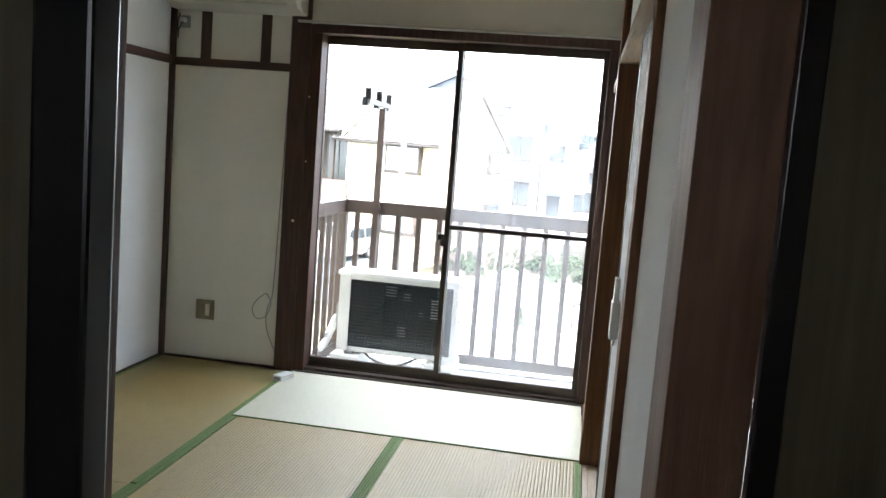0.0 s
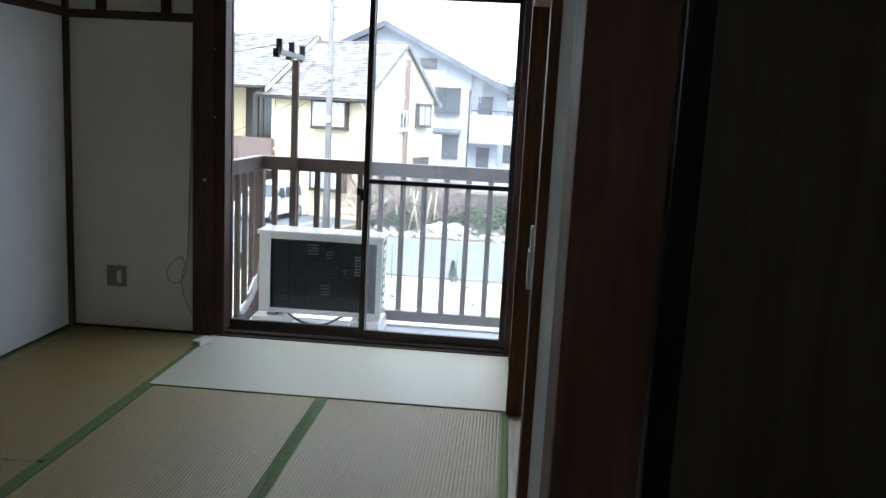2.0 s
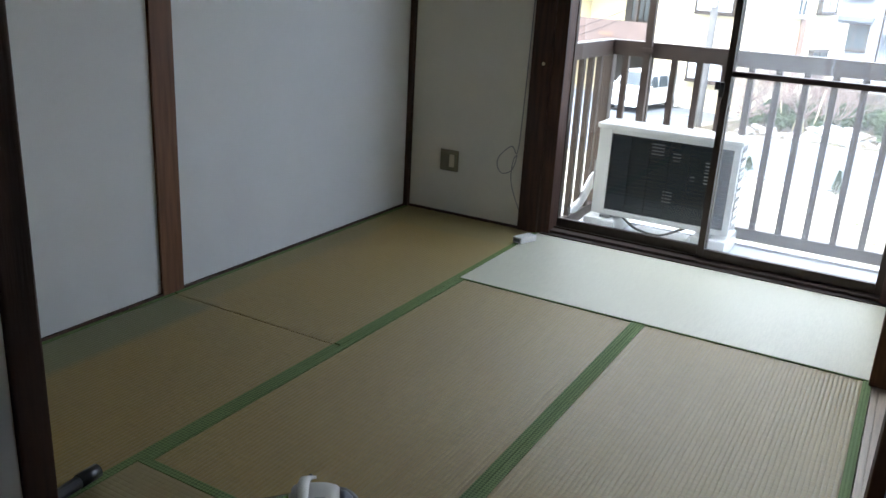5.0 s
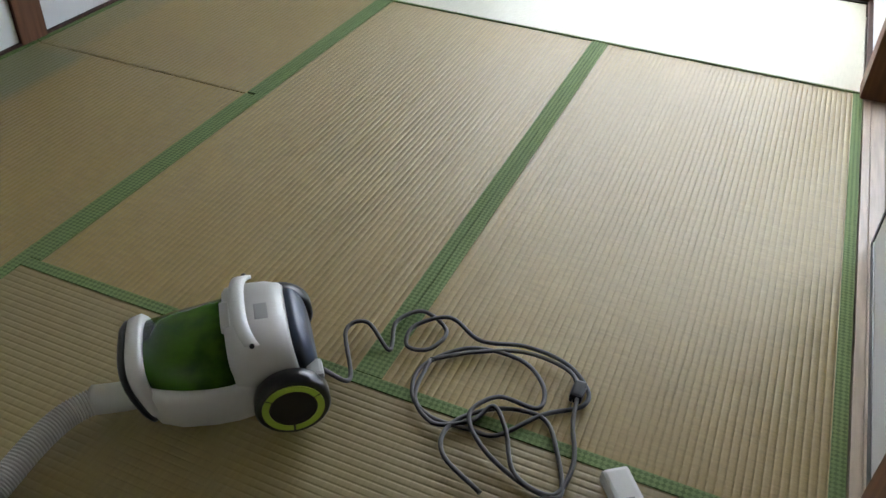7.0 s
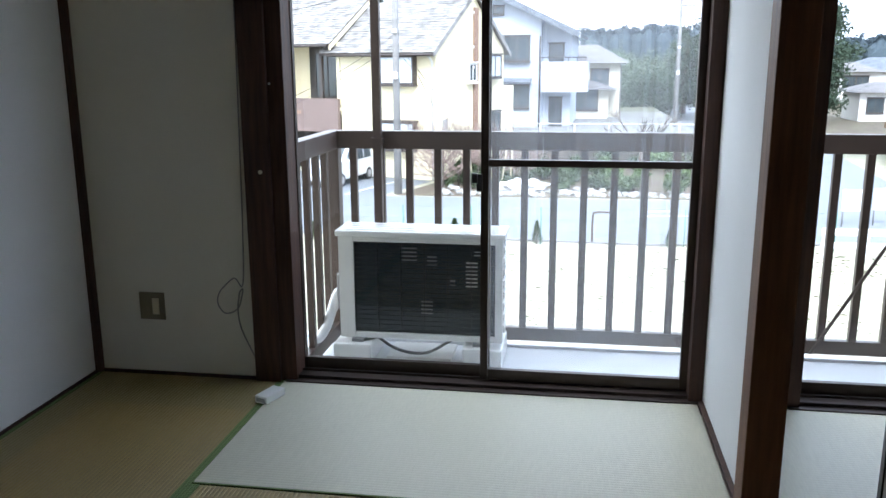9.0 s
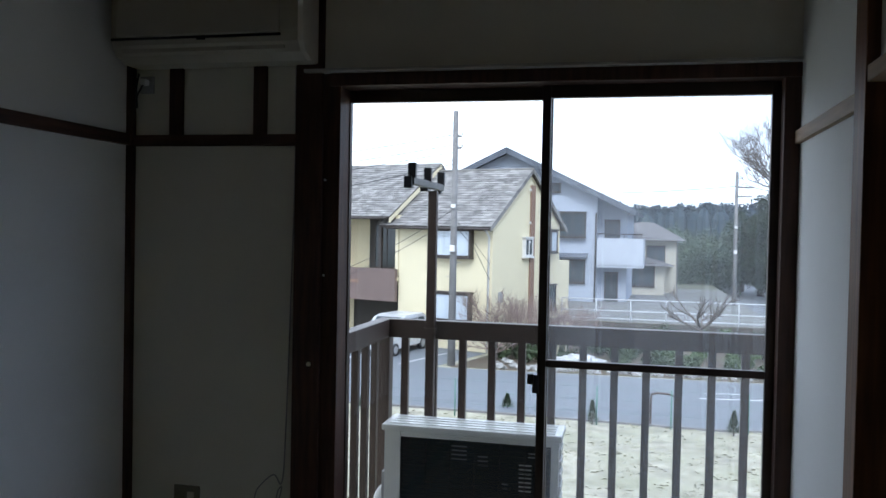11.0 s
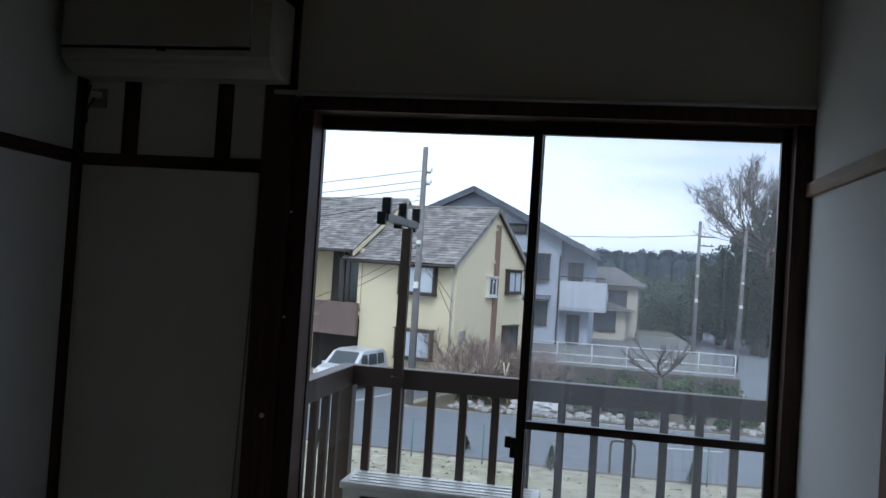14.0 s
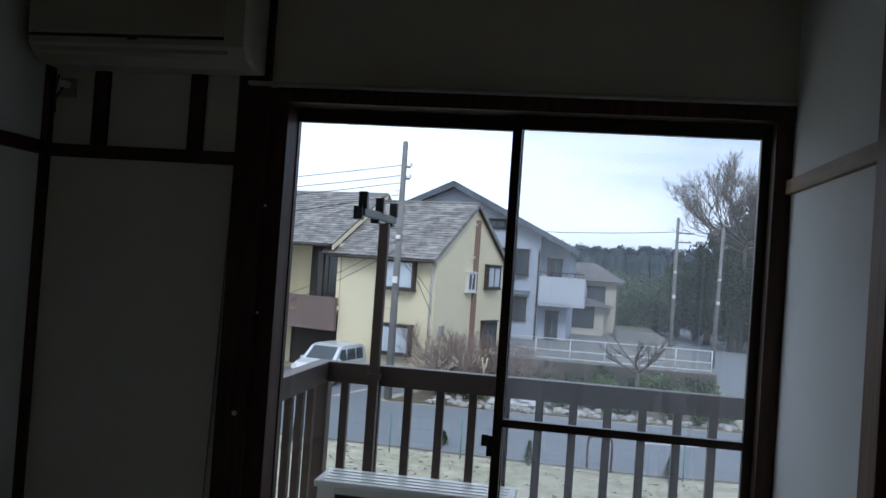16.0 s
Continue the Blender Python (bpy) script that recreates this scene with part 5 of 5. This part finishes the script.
wall_air_conditioner()
o = thing("ceiling_socket", "small grey power socket with a plug in the wall corner", "socket", at=pose(0.082, 0, 1.97))
part("plate", boxes((-0.03, 0.03, -0.012, 0.0, 0, 0.07), bevel=0.003), M_grey, o)
part("plug", boxes((-0.014, 0.014, -0.045, -0.012, 0.03, 0.055), bevel=0.006), M_white, o)
part("cord", tube(bmesh.new(), smooth_path([(0.0, -0.04, 0.03), (-0.02, -0.05, -0.02), (-0.03, -0.03, -0.06), (-0.035, -0.03, 0.02), (-0.03, -0.02, 0.08)], 5), 0.004, 5), M_black, o)

o = thing("wall_outlet", "old brass-coloured wall outlet plate with a cream switch", "outlet", at=pose(0.282, 0, 0.311))
part("plate", boxes((-0.057, 0.057, -0.007, 0.001, -0.06, 0.06), bevel=0.002), M_outlet, o)
part("switch", boxes((0.004, 0.034, -0.012, -0.006, -0.036, 0.036), bevel=0.002), M_cream, o)
part("blank_cover", boxes((-0.042, -0.008, -0.009, -0.006, -0.036, 0.036), bevel=0.001), M_outlet, o)

wire_rows = [(0.728, -0.004, 2.40), (0.734, -0.004, 1.75), (0.728, -0.006, 1.3), (0.712, -0.006, 0.625), (0.70, -0.01, 0.42), (0.665, -0.012, 0.45), (0.60, -0.014, 0.39), (0.588, -0.015, 0.335), (0.62, -0.014, 0.295),
             (0.676, -0.012, 0.32), (0.70, -0.01, 0.40), (0.682, -0.009, 0.38), (0.672, -0.008, 0.30), (0.685, -0.008, 0.22), (0.737, -0.006, 0.10)]
tagged(mesh_object("aerial_wire", tube(bmesh.new(), smooth_path(wire_rows, 7), 0.003, 5), M_grey), "thin grey wire hanging down the wall with a small loop", "cable")


# sliding doors
def fusuma(x, y0, y1, label):
    f = thing("sliding_door", label, "door", "paper sliding doors", at=pose(x, (y0 + y1) / 2, 0.0))
    h = (y1 - y0) / 2
    part("panel", boxes((-0.008, 0.008, -h + 0.018, h - 0.018, 0.02, 1.775)), M_paper, f)
    for a, b in ((-h, -h + 0.018), (h - 0.018, h)):
        part("stile", boxes((-0.011, 0.011, a, b, 0.0, 1.795), bevel=0.002), M_black, f, "black lacquered stile")
    for z0, z1 in ((0.0, 0.02), (1.775, 1.795)):
        part("rail", boxes((-0.0105, 0.0105, -h + 0.018, h - 0.018, z0, z1), bevel=0.002), M_black, f)
    rot = Matrix.Rotation(radians(90), 4, "Z")
    for sx in (-1, 1):
        bm = ring_mesh(bmesh.new(), (0, 0, 0), 0.022, 0.031, -0.004, 0.004)
        bmesh.ops.transform(bm, matrix=Matrix.Translation((sx * 0.009, h - 0.085, 0.795)) @ rot, verts=bm.verts[:])
        pull = part("pull", bm, M_black, f, "round dark finger pull")
        bm = tube(bmesh.new(), [(sx * 0.0082, h - 0.085, 0.795), (sx * 0.0092, h - 0.085, 0.795)], 0.022, 20)
        part("pull_cup", bm, M_fin, pull)
    return f


fusuma(2.611, -2.655, -1.772, "white paper sliding door with a black lacquered frame")
fusuma(2.652, -2.655, -1.79, "white paper sliding door behind the other one")
r = thing("remote_holder", "light grey plastic remote control holder on the sliding door", "holder", at=pose(2.6025, -2.0, 0.82))
part("tray", boxes((-0.026, 0.0, -0.03, 0.03, 0, 0.12), bevel=0.004), M_white, r)
part("remote", boxes((-0.022, -0.006, -0.024, 0.024, 0.06, 0.195), bevel=0.004), M_unit, r)

# the doorway's own sliding door, pushed into the wall, seen on edge
d = thing("door_1", "off-white sliding door with a black lacquered edge, pushed aside", "door", kind="structure", at=pose(1.80, -3.62, 0))
part("door_edge", boxes((-0.9, -0.002, -0.031, 0.022, 0.004, 1.80), bevel=0.003), M_offwhite_door, d)
wall("wall_kitchen_side", [(1.0, 1.797, -4.6, -3.705, 0.0, CEIL)], M_offwhite_door, "off-white painted wall beside the doorway")
d = thing("door_2", "open dark door leaf with a black edge standing out from the wall", "door", kind="structure", at=pose(2.076, -4.06, 0))
part("door_panel", boxes((-0.278, -0.05, -0.014, 0.014, 0.004, 1.98), bevel=0.003), M_board, d)
part("door_stile", boxes((-0.05, 0.0, -0.02, 0.02, 0.004, 1.98), bevel=0.004), M_black, d, "black lacquered edge")
# the next room's own sliding door, leaning a little off the post
d = thing("door_3", "dark board sliding door that leaves a thin chink at the post", "door", kind="structure", at=pose(2.6655, -3.684, 0, 0, -0.14))
part("door_panel", boxes((0.03, 0.80, -0.009, 0.011, 0.004, 1.858), bevel=0.002), M_board, d)
part("door_stile", boxes((0.0, 0.03, -0.011, 0.0125, 0.004, 1.858), bevel=0.002), M_black, d, "black lacquered edge")


# outdoor unit
def outdoor_unit():
    u = thing("outdoor_unit", "ivory outdoor air conditioner unit on two blocks on the balcony", "air conditioner", at=pose(0.957, 0.541, 0.02))
    W, D, H = 0.79, 0.198, 0.533
    part("case", boxes((0, 0.075, 0, D, 0, H - 0.03), (W - 0.036, W, 0.0, 0.03, 0, H - 0.03), (W - 0.036, W, D - 0.03, D, 0, H - 0.03), (0.075, W - 0.036, D - 0.012, D, 0, H - 0.03),
                       (0.075, W - 0.036, 0.0, D - 0.012, 0, 0.03), (0.075, W - 0.036, 0.0, 0.012, H - 0.055, H - 0.03), bevel=0.004), M_unit, u)
    part("lid", boxes((-0.012, W + 0.012, -0.014, D + 0.01, H - 0.03, H), bevel=0.008), M_unit, u)
    for k in range(4):
        y = 0.012 + k * 0.046
        part("lid_rib", boxes((0.02, W - 0.02, y, y + 0.03, H - 0.002, H + 0.004), bevel=0.0015), M_unit, u)
    part("coil", boxes((0.078, W - 0.04, 0.016, 0.05, 0.03, H - 0.055)), M_fin, u, "dark coil fins")
    for k in range(19):
        z = 0.045 + k * 0.0235
        part("coil_guard", boxes((0.076, W - 0.037, 0.006, 0.011, z, z + 0.0016)), M_black, u)
    for k in range(7):
        x = 0.076 + k * 0.1125
        part("coil_guard", boxes((x, x + 0.003, 0.005, 0.012, 0.032, H - 0.056)), M_black, u)
    for k in range(8):
        z = 0.05 + k * 0.055
        part("side_slat", boxes((W - 0.004, W + 0.006, 0.035, D - 0.035, z, z + 0.030), bevel=0.002), M_unit, u)
        part("side_gap", boxes((W - 0.02, W - 0.008, 0.03, D - 0.03, z + 0.03, z + 0.055)), M_fin, u)
    # Pale bars painted in place of daylight showing through the coil.
    for x0, x1, z0, n in ((0.615, 0.67, 0.27, 7), (0.31, 0.38, 0.39, 4), (0.43, 0.475, 0.37, 3), (0.54, 0.565, 0.275, 2), (0.40, 0.455, 0.13, 4), (0.655, 0.685, 0.42, 2)):
        for k in range(n):
            part("slot_light_bar", boxes((x0, x1, 0.0125, 0.0155, z0 + k * 0.019, z0 + 0.006 + k * 0.019)), M_white if x0 > 0.6 else M_grey, u)
    for x in (0.06, W - 0.14):
        part("foot", boxes((x, x + 0.06, -0.02, D + 0.02, -0.016, 0.0), bevel=0.003), M_grey, u)
    rows = [(0.0, 0.10, 0.22), (-0.035, 0.08, 0.19), (-0.05, 0.03, 0.12), (-0.07, -0.04, 0.04), (-0.11, -0.12, -0.02), (-0.12, -0.2, -0.09)]
    pts = smooth_path(rows, 6)
    part("pipe", tube(bmesh.new(), pts, 0.024, 10, taper=[1 + 0.05 * (k % 2) for k in range(len(pts))]), M_white, u, "white wrapped refrigerant pipe")
    part("drain_hose", tube(bmesh.new(), smooth_path([(0.15, 0.05, 0.01), (0.28, 0.0, -0.05), (0.42, -0.01, -0.06), (0.52, 0.04, -0.02), (0.56, 0.1, -0.01)], 6), 0.0075, 7), M_lead, u, "dark grey drain hose")
    part("valve_cover", boxes((-0.028, 0.0, 0.05, 0.16, 0.12, 0.30), bevel=0.008), M_grey, u)
    return u


outdoor_unit()
for x in (0.93, 1.56):
    b = thing("unit_block", "pale plastic foot block under the outdoor unit", "block", "blocks under the outdoor unit", at=pose(x, 0.49, -0.10))
    part("block", boxes((0, 0.19, 0, 0.33, 0, 0.103), bevel=0.012), M_unit, b)
tagged(mesh_object("foam_board", boxes((1.18, 1.5, 0.56, 0.78, -0.098, -0.075), bevel=0.004), M_white), "white foam board lying under the outdoor unit", "board")

# laundry pole holder clamped to the railing
h = thing("laundry_pole_holder", "brown steel laundry pole holder with three black hooks", "holder", at=pose(1.108, 0.775, 0.0))
part("upright", boxes((-0.021, 0.021, -0.02, 0.018, -0.02, 1.62), bevel=0.004), M_rail, h)
arm = part("arm", boxes((-0.014, 0.014, -0.41, 0.17, 1.628, 1.66), bevel=0.004), material("dull_grey_steel", (0.17, 0.165, 0.16), 0.5, metal=0.3, var=0.15), h, "grey steel arm")
for y in (-0.40, -0.12, 0.15):
    part("hook", boxes((-0.016, 0.02, y - 0.014, y + 0.016, 1.655, 1.722), bevel=0.005), M_black, arm, "black plastic pole rest")
    part("hook_base", boxes((-0.03, 0.006, y - 0.026, y + 0.012, 1.612, 1.664), bevel=0.004), M_black, arm)
for z in (0.945, 0.0):
    part("clamp", boxes((-0.03, 0.03, -0.026, 0.019, z, z + 0.025), bevel=0.003), M_rail, h)
tagged(mesh_object("leaning_rod", tube(bmesh.new(), [(3.20, 0.78, -0.04), (3.66, 0.775, 0.82), (3.74, 0.77, 0.97)], 0.008, 6), M_rail), "thin brown rod leaning on the balcony railing", "rod")
k = thing("window_lock", "black crescent lock on the window's meeting stile", "lock", at=pose(1.69, 0.06, 0.86))
part("base", boxes((-0.012, 0.012, -0.004, 0.006, -0.035, 0.035), bevel=0.002), M_black, k)
part("lever", boxes((-0.03, -0.006, -0.016, -0.004, 0.0, 0.04), bevel=0.004), M_black, k)
for z in (0.90, 1.25, 1.62):
    tagged(mesh_object("screw_cap", tube(bmesh.new(), [(0.866, -0.0245, z), (0.866, -0.02, z)], 0.005, 10) if z > 1 else tube(bmesh.new(), [(0.81, -0.0255, z), (0.81, -0.021, z)], 0.009, 10), M_white if z > 1 else M_cream), "small pale cap on the window post", "screw cap")

# white box by the window
b = thing("small_white_box", "small white plastic adapter box lying on the tatami", "adapter", at=pose(0.872, -0.205, 0.004, 0, 0, -18))
part("case", boxes((-0.03, 0.03, -0.06, 0.06, 0.0, 0.032), bevel=0.006), M_white, b)
part("socket_face", boxes((-0.02, 0.02, -0.0615, -0.059, 0.008, 0.024)), M_grey, b)


# vacuum cleaner
# Shade is put into the shell's white; the handle, equally white, stays lighter.
M_vac = material("shaded_white_shell", (0.56, 0.55, 0.52), 0.28, var=0.02, scale=3)
M_lime = material("lime_plastic", (0.38, 0.52, 0.06), 0.35, var=0.05)
M_button = material("pale_grey_button", (0.36, 0.36, 0.35), 0.4, var=0.05)
M_navy = material("navy_plastic", (0.035, 0.05, 0.085), 0.4, var=0.1)
M_hose = material("pale_grey_hose", (0.48, 0.47, 0.44), 0.5, var=0.06)
M_tank = material("green_dust_tank", (0.042, 0.115, 0.006), 0.12, spec=0.3, var=0.6, scale=18, second=(0.006, 0.018, 0.003), second_scale=9)


def vacuum_cleaner():
    def swept(bm):
        """Lean the ends of the body: both slope back towards the floor."""
        for q in bm.verts:
            x = q.co.x
            k = 0.09 + (0.08 if x > 0 else 0.18) * abs(x) / 0.15
            q.co.x = 0.9 * x + 0.018 + (0.12 - q.co.z) * k
        return bm

    v = thing("vacuum_cleaner", "white canister vacuum cleaner with a translucent green dust tank on tatami", "vacuum cleaner", at=pose(1.484, -2.826, 0.002, 0, 0, 38))
    part("lower_shell", swept(loft(bmesh.new(), [(-0.182, 0.078, 0.03, 0.126), (-0.172, 0.092, 0.014, 0.130), (-0.13, 0.103, 0.008, 0.118), (-0.06, 0.109, 0.008, 0.113), (-0.01, 0.11, 0.010, 0.116), (0.03, 0.11, 0.018, 0.124),
                                                 (0.08, 0.105, 0.032, 0.125), (0.118, 0.094, 0.045, 0.12)], 40, 4.6)), M_vac, v)
    part("rear_shell", swept(loft(bmesh.new(), [(0.0, 0.094, 0.06, 0.178), (0.006, 0.102, 0.05, 0.184), (0.03, 0.107, 0.045, 0.189), (0.09, 0.105, 0.042, 0.189), (0.118, 0.099, 0.045, 0.184), (0.124, 0.094, 0.05, 0.179)], 44, 3.6)), M_vac, v)
    part("rear_cap", swept(loft(bmesh.new(), [(0.125, 0.088, 0.056, 0.176), (0.142, 0.086, 0.06, 0.172), (0.155, 0.077, 0.068, 0.162), (0.160, 0.058, 0.085, 0.145)], 32, 3.6)), M_navy, v, "navy rear cover")
    part("dust_tank", swept(loft(bmesh.new(), [(-0.155, 0.083, 0.055, 0.150), (-0.10, 0.092, 0.054, 0.158), (-0.04, 0.097, 0.054, 0.166), (0.008, 0.098, 0.054, 0.174)], 36, 2.6)), M_tank, v, "translucent green dust tank")
    part("tank_rim", swept(loft(bmesh.new(), [(-0.183, 0.086, 0.03, 0.148), (-0.178, 0.094, 0.022, 0.156), (-0.158, 0.097, 0.024, 0.161), (-0.150, 0.092, 0.03, 0.156)], 36, 3.0)), M_vac, v, "white front ring")
    part("front_gasket", swept(loft(bmesh.new(), [(-0.203, 0.074, 0.026, 0.134), (-0.197, 0.087, 0.016, 0.146), (-0.188, 0.094, 0.010, 0.153), (-0.1835, 0.092, 0.012, 0.151)], 32, 3.0)), M_black, v, "black front seal")
    part("front_cap", swept(loft(bmesh.new(), [(-0.214, 0.04, 0.06, 0.10), (-0.209, 0.06, 0.042, 0.122), (-0.202, 0.069, 0.034, 0.13)], 24, 2.4)), M_lime, v)
    # carrying handle: a strap over the top, hinged on both sides
    bm = bmesh.new()
    rows = []
    for k in range(21):
        a = radians(46 + 88 * k / 20)
        c, q = math.cos(a), math.sin(a)
        e = lambda f: math.copysign(abs(f) ** 0.6, f)
        x = 0.04 + 0.06 * (1 - q)
        rows.append([bm.verts.new((x + dx, 0.119 * e(c) * g, 0.105 + 0.102 * e(q) * g)) for dx, g in ((-0.0125, 0.995), (0.0, 1.0), (0.0125, 0.995), (0.0125, 0.94), (-0.0125, 0.94))])
    for p, q in zip(rows, rows[1:]):
        for j in range(5):
            bm.faces.new((p[j], p[(j + 1) % 5], q[(j + 1) % 5], q[j])).smooth = True
    bm.faces.new(rows[0])
    bm.faces.new(rows[-1][::-1])
    bmesh.ops.recalc_face_normals(bm, faces=bm.faces[:])
    part("handle", bm, M_white, v)
    part("release_button", boxes((0.066, 0.09, -0.03, 0.012, 0.184, 0.1895), bevel=0.002), M_button, v)
    part("tank_latch", boxes((0.008, 0.024, -0.035, 0.03, 0.168, 0.188), bevel=0.003), M_vac, v)
    for sy in (-1, 1):
        y0, y1 = (-0.136, -0.10) if sy < 0 else (0.10, 0.136)
        tyre = part("wheel", tube(bmesh.new(), [(0.112, y0, 0.068), (0.112, y0 + 0.005, 0.068), (0.112, y1 - 0.005, 0.068), (0.112, y1, 0.068)], 0.066, 36, taper=[0.93, 1, 1, 0.93]), M_black, v, "black wheel")
        face = y0 if sy < 0 else y1
        for k in range(3):
            part("lime_ring", ring_mesh(bmesh.new(), (0.112, 0, 0.068), 0.042, 0.054, face - 0.002, face + 0.002, 36, k * math.tau / 3 + 0.04 + 0.5, (k + 1) * math.tau / 3 - 0.04 + 0.5), M_lime, tyre, "lime green ring segment")
        part("hub", tube(bmesh.new(), [(0.112, face - 0.003, 0.068), (0.112, face + 0.003, 0.068)], 0.040, 24), M_black, tyre)
        part("pivot", tube(bmesh.new(), [(0.0565, sy * 0.086, 0.184), (0.0565, sy * 0.0975, 0.190)], 0.0045, 8), M_black, v)
    part("wheel_guard", boxes((0.142, 0.172, -0.112, -0.07, 0.095, 0.116), bevel=0.008), M_vac, v)
    part("hose_collar", tube(bmesh.new(), smooth_path([(-0.127, -0.026, 0.056), (-0.16, -0.027, 0.052), (-0.196, -0.025, 0.05), (-0.226, -0.021, 0.048)], 4), 0.0265, 16), M_hose, v)
    pts = smooth_path([(-0.216, -0.021, 0.049), (-0.266, -0.047, 0.047), (-0.307, -0.09, 0.044), (-0.344, -0.141, 0.038), (-0.377, -0.193, 0.032), (-0.413, -0.279, 0.026), (-0.503, -0.361, 0.024), (-0.615, -0.375, 0.024)], 30)
    part("hose", tube(bmesh.new(), pts, 0.0235, 14, taper=[(1.0, 1.0, 0.78)[k % 3] for k in range(len(pts))], flat=True), M_hose, v, "pale grey corrugated hose")
    return v


vacuum_cleaner()
w = thing("vacuum_wand", "black plastic vacuum wand lying on the tatami", "vacuum wand", at=pose(0.842, -2.83, 0.002))
part("tube", tube(bmesh.new(), [(0, 0, 0.02), (0.03, -0.30, 0.02), (0.07, -0.62, 0.02)], 0.017, 12), M_black, w)
part("collar", tube(bmesh.new(), [(-0.001, 0.012, 0.02), (0.004, -0.05, 0.02)], 0.0195, 12), M_black, w)

# mains lead in loose loops
lead = [(1.652, -2.765), (1.687, -2.72), (1.622, -2.615), (1.650, -2.575), (1.714, -2.606), (1.693, -2.530), (1.730, -2.477), (1.797, -2.512), (1.785, -2.575), (1.741, -2.584), (1.734, -2.530), (1.79, -2.476),
        (1.871, -2.513), (1.959, -2.49), (2.045, -2.501), (2.101, -2.541), (2.103, -2.587), (2.042, -2.638), (1.983, -2.718), (1.932, -2.727), (1.857, -2.733), (1.805, -2.696), (1.794, -2.62), (1.857, -2.538),
        (1.959, -2.525), (2.023, -2.578), (2.031, -2.636), (1.955, -2.640), (1.922, -2.702), (1.973, -2.765), (2.06, -2.80), (2.123, -2.798), (2.091, -2.709), (2.044, -2.645), (1.96, -2.66), (1.90, -2.73), (1.91, -2.80), (2.0, -2.85)]
rows = []
for k, (x, y) in enumerate(lead):
    z = 0.0065 + 0.005 * ((k // 5) % 3)
    if k == 0:
        z = 0.075
    if k == 1:
        z = 0.02
    if k in (2, 3):
        z = 0.03
    rows.append((x, y, z))
lead_thing = thing("mains_lead", "grey mains lead of the vacuum cleaner in loose loops", "cable")
part("lead", tube(bmesh.new(), smooth_path(rows, 8), 0.0044, 7), M_lead, lead_thing)
part("lead", tube(bmesh.new(), smooth_path([(1.80, -2.60, 0.012), (1.87, -2.546, 0.013), (1.96, -2.503, 0.013), (2.05, -2.512, 0.013), (2.085, -2.56, 0.02), (2.10, -2.64, 0.012), (2.125, -2.72, 0.007), (2.112, -2.80, 0.007), (2.04, -2.79, 0.012), (1.995, -2.71, 0.018), (1.955, -2.665, 0.016), (1.93, -2.71, 0.012), (1.87, -2.745, 0.012), (1.812, -2.70, 0.012), (1.80, -2.60, 0.012)], 8), 0.0044, 7), M_lead, lead_thing)
plug = part("plug", boxes((2.075, 2.10, -2.585, -2.54, 0.004, 0.026), bevel=0.006), M_black, lead_thing, "black mains plug")
for dx in (0.0, 0.01):
    part("pin", boxes((2.083 + dx, 2.085 + dx, -2.602, -2.585, 0.010, 0.018)), material("bright_plug_pin", (0.7, 0.7, 0.7), 0.25, metal=1.0), plug, "bright metal pin")
p = thing("power_tap", "white plastic power tap lying on the tatami", "power strip", at=pose(2.253, -2.80, 0.003, 0, 0, 37))
part("case", boxes((-0.025, 0.025, -0.11, 0.10, 0.0, 0.03), bevel=0.008), M_white, p)
for k in range(3):
    part("socket", boxes((-0.008, 0.008, -0.08 + k * 0.055, -0.074 + k * 0.055, 0.0295, 0.031)), M_grey, p)
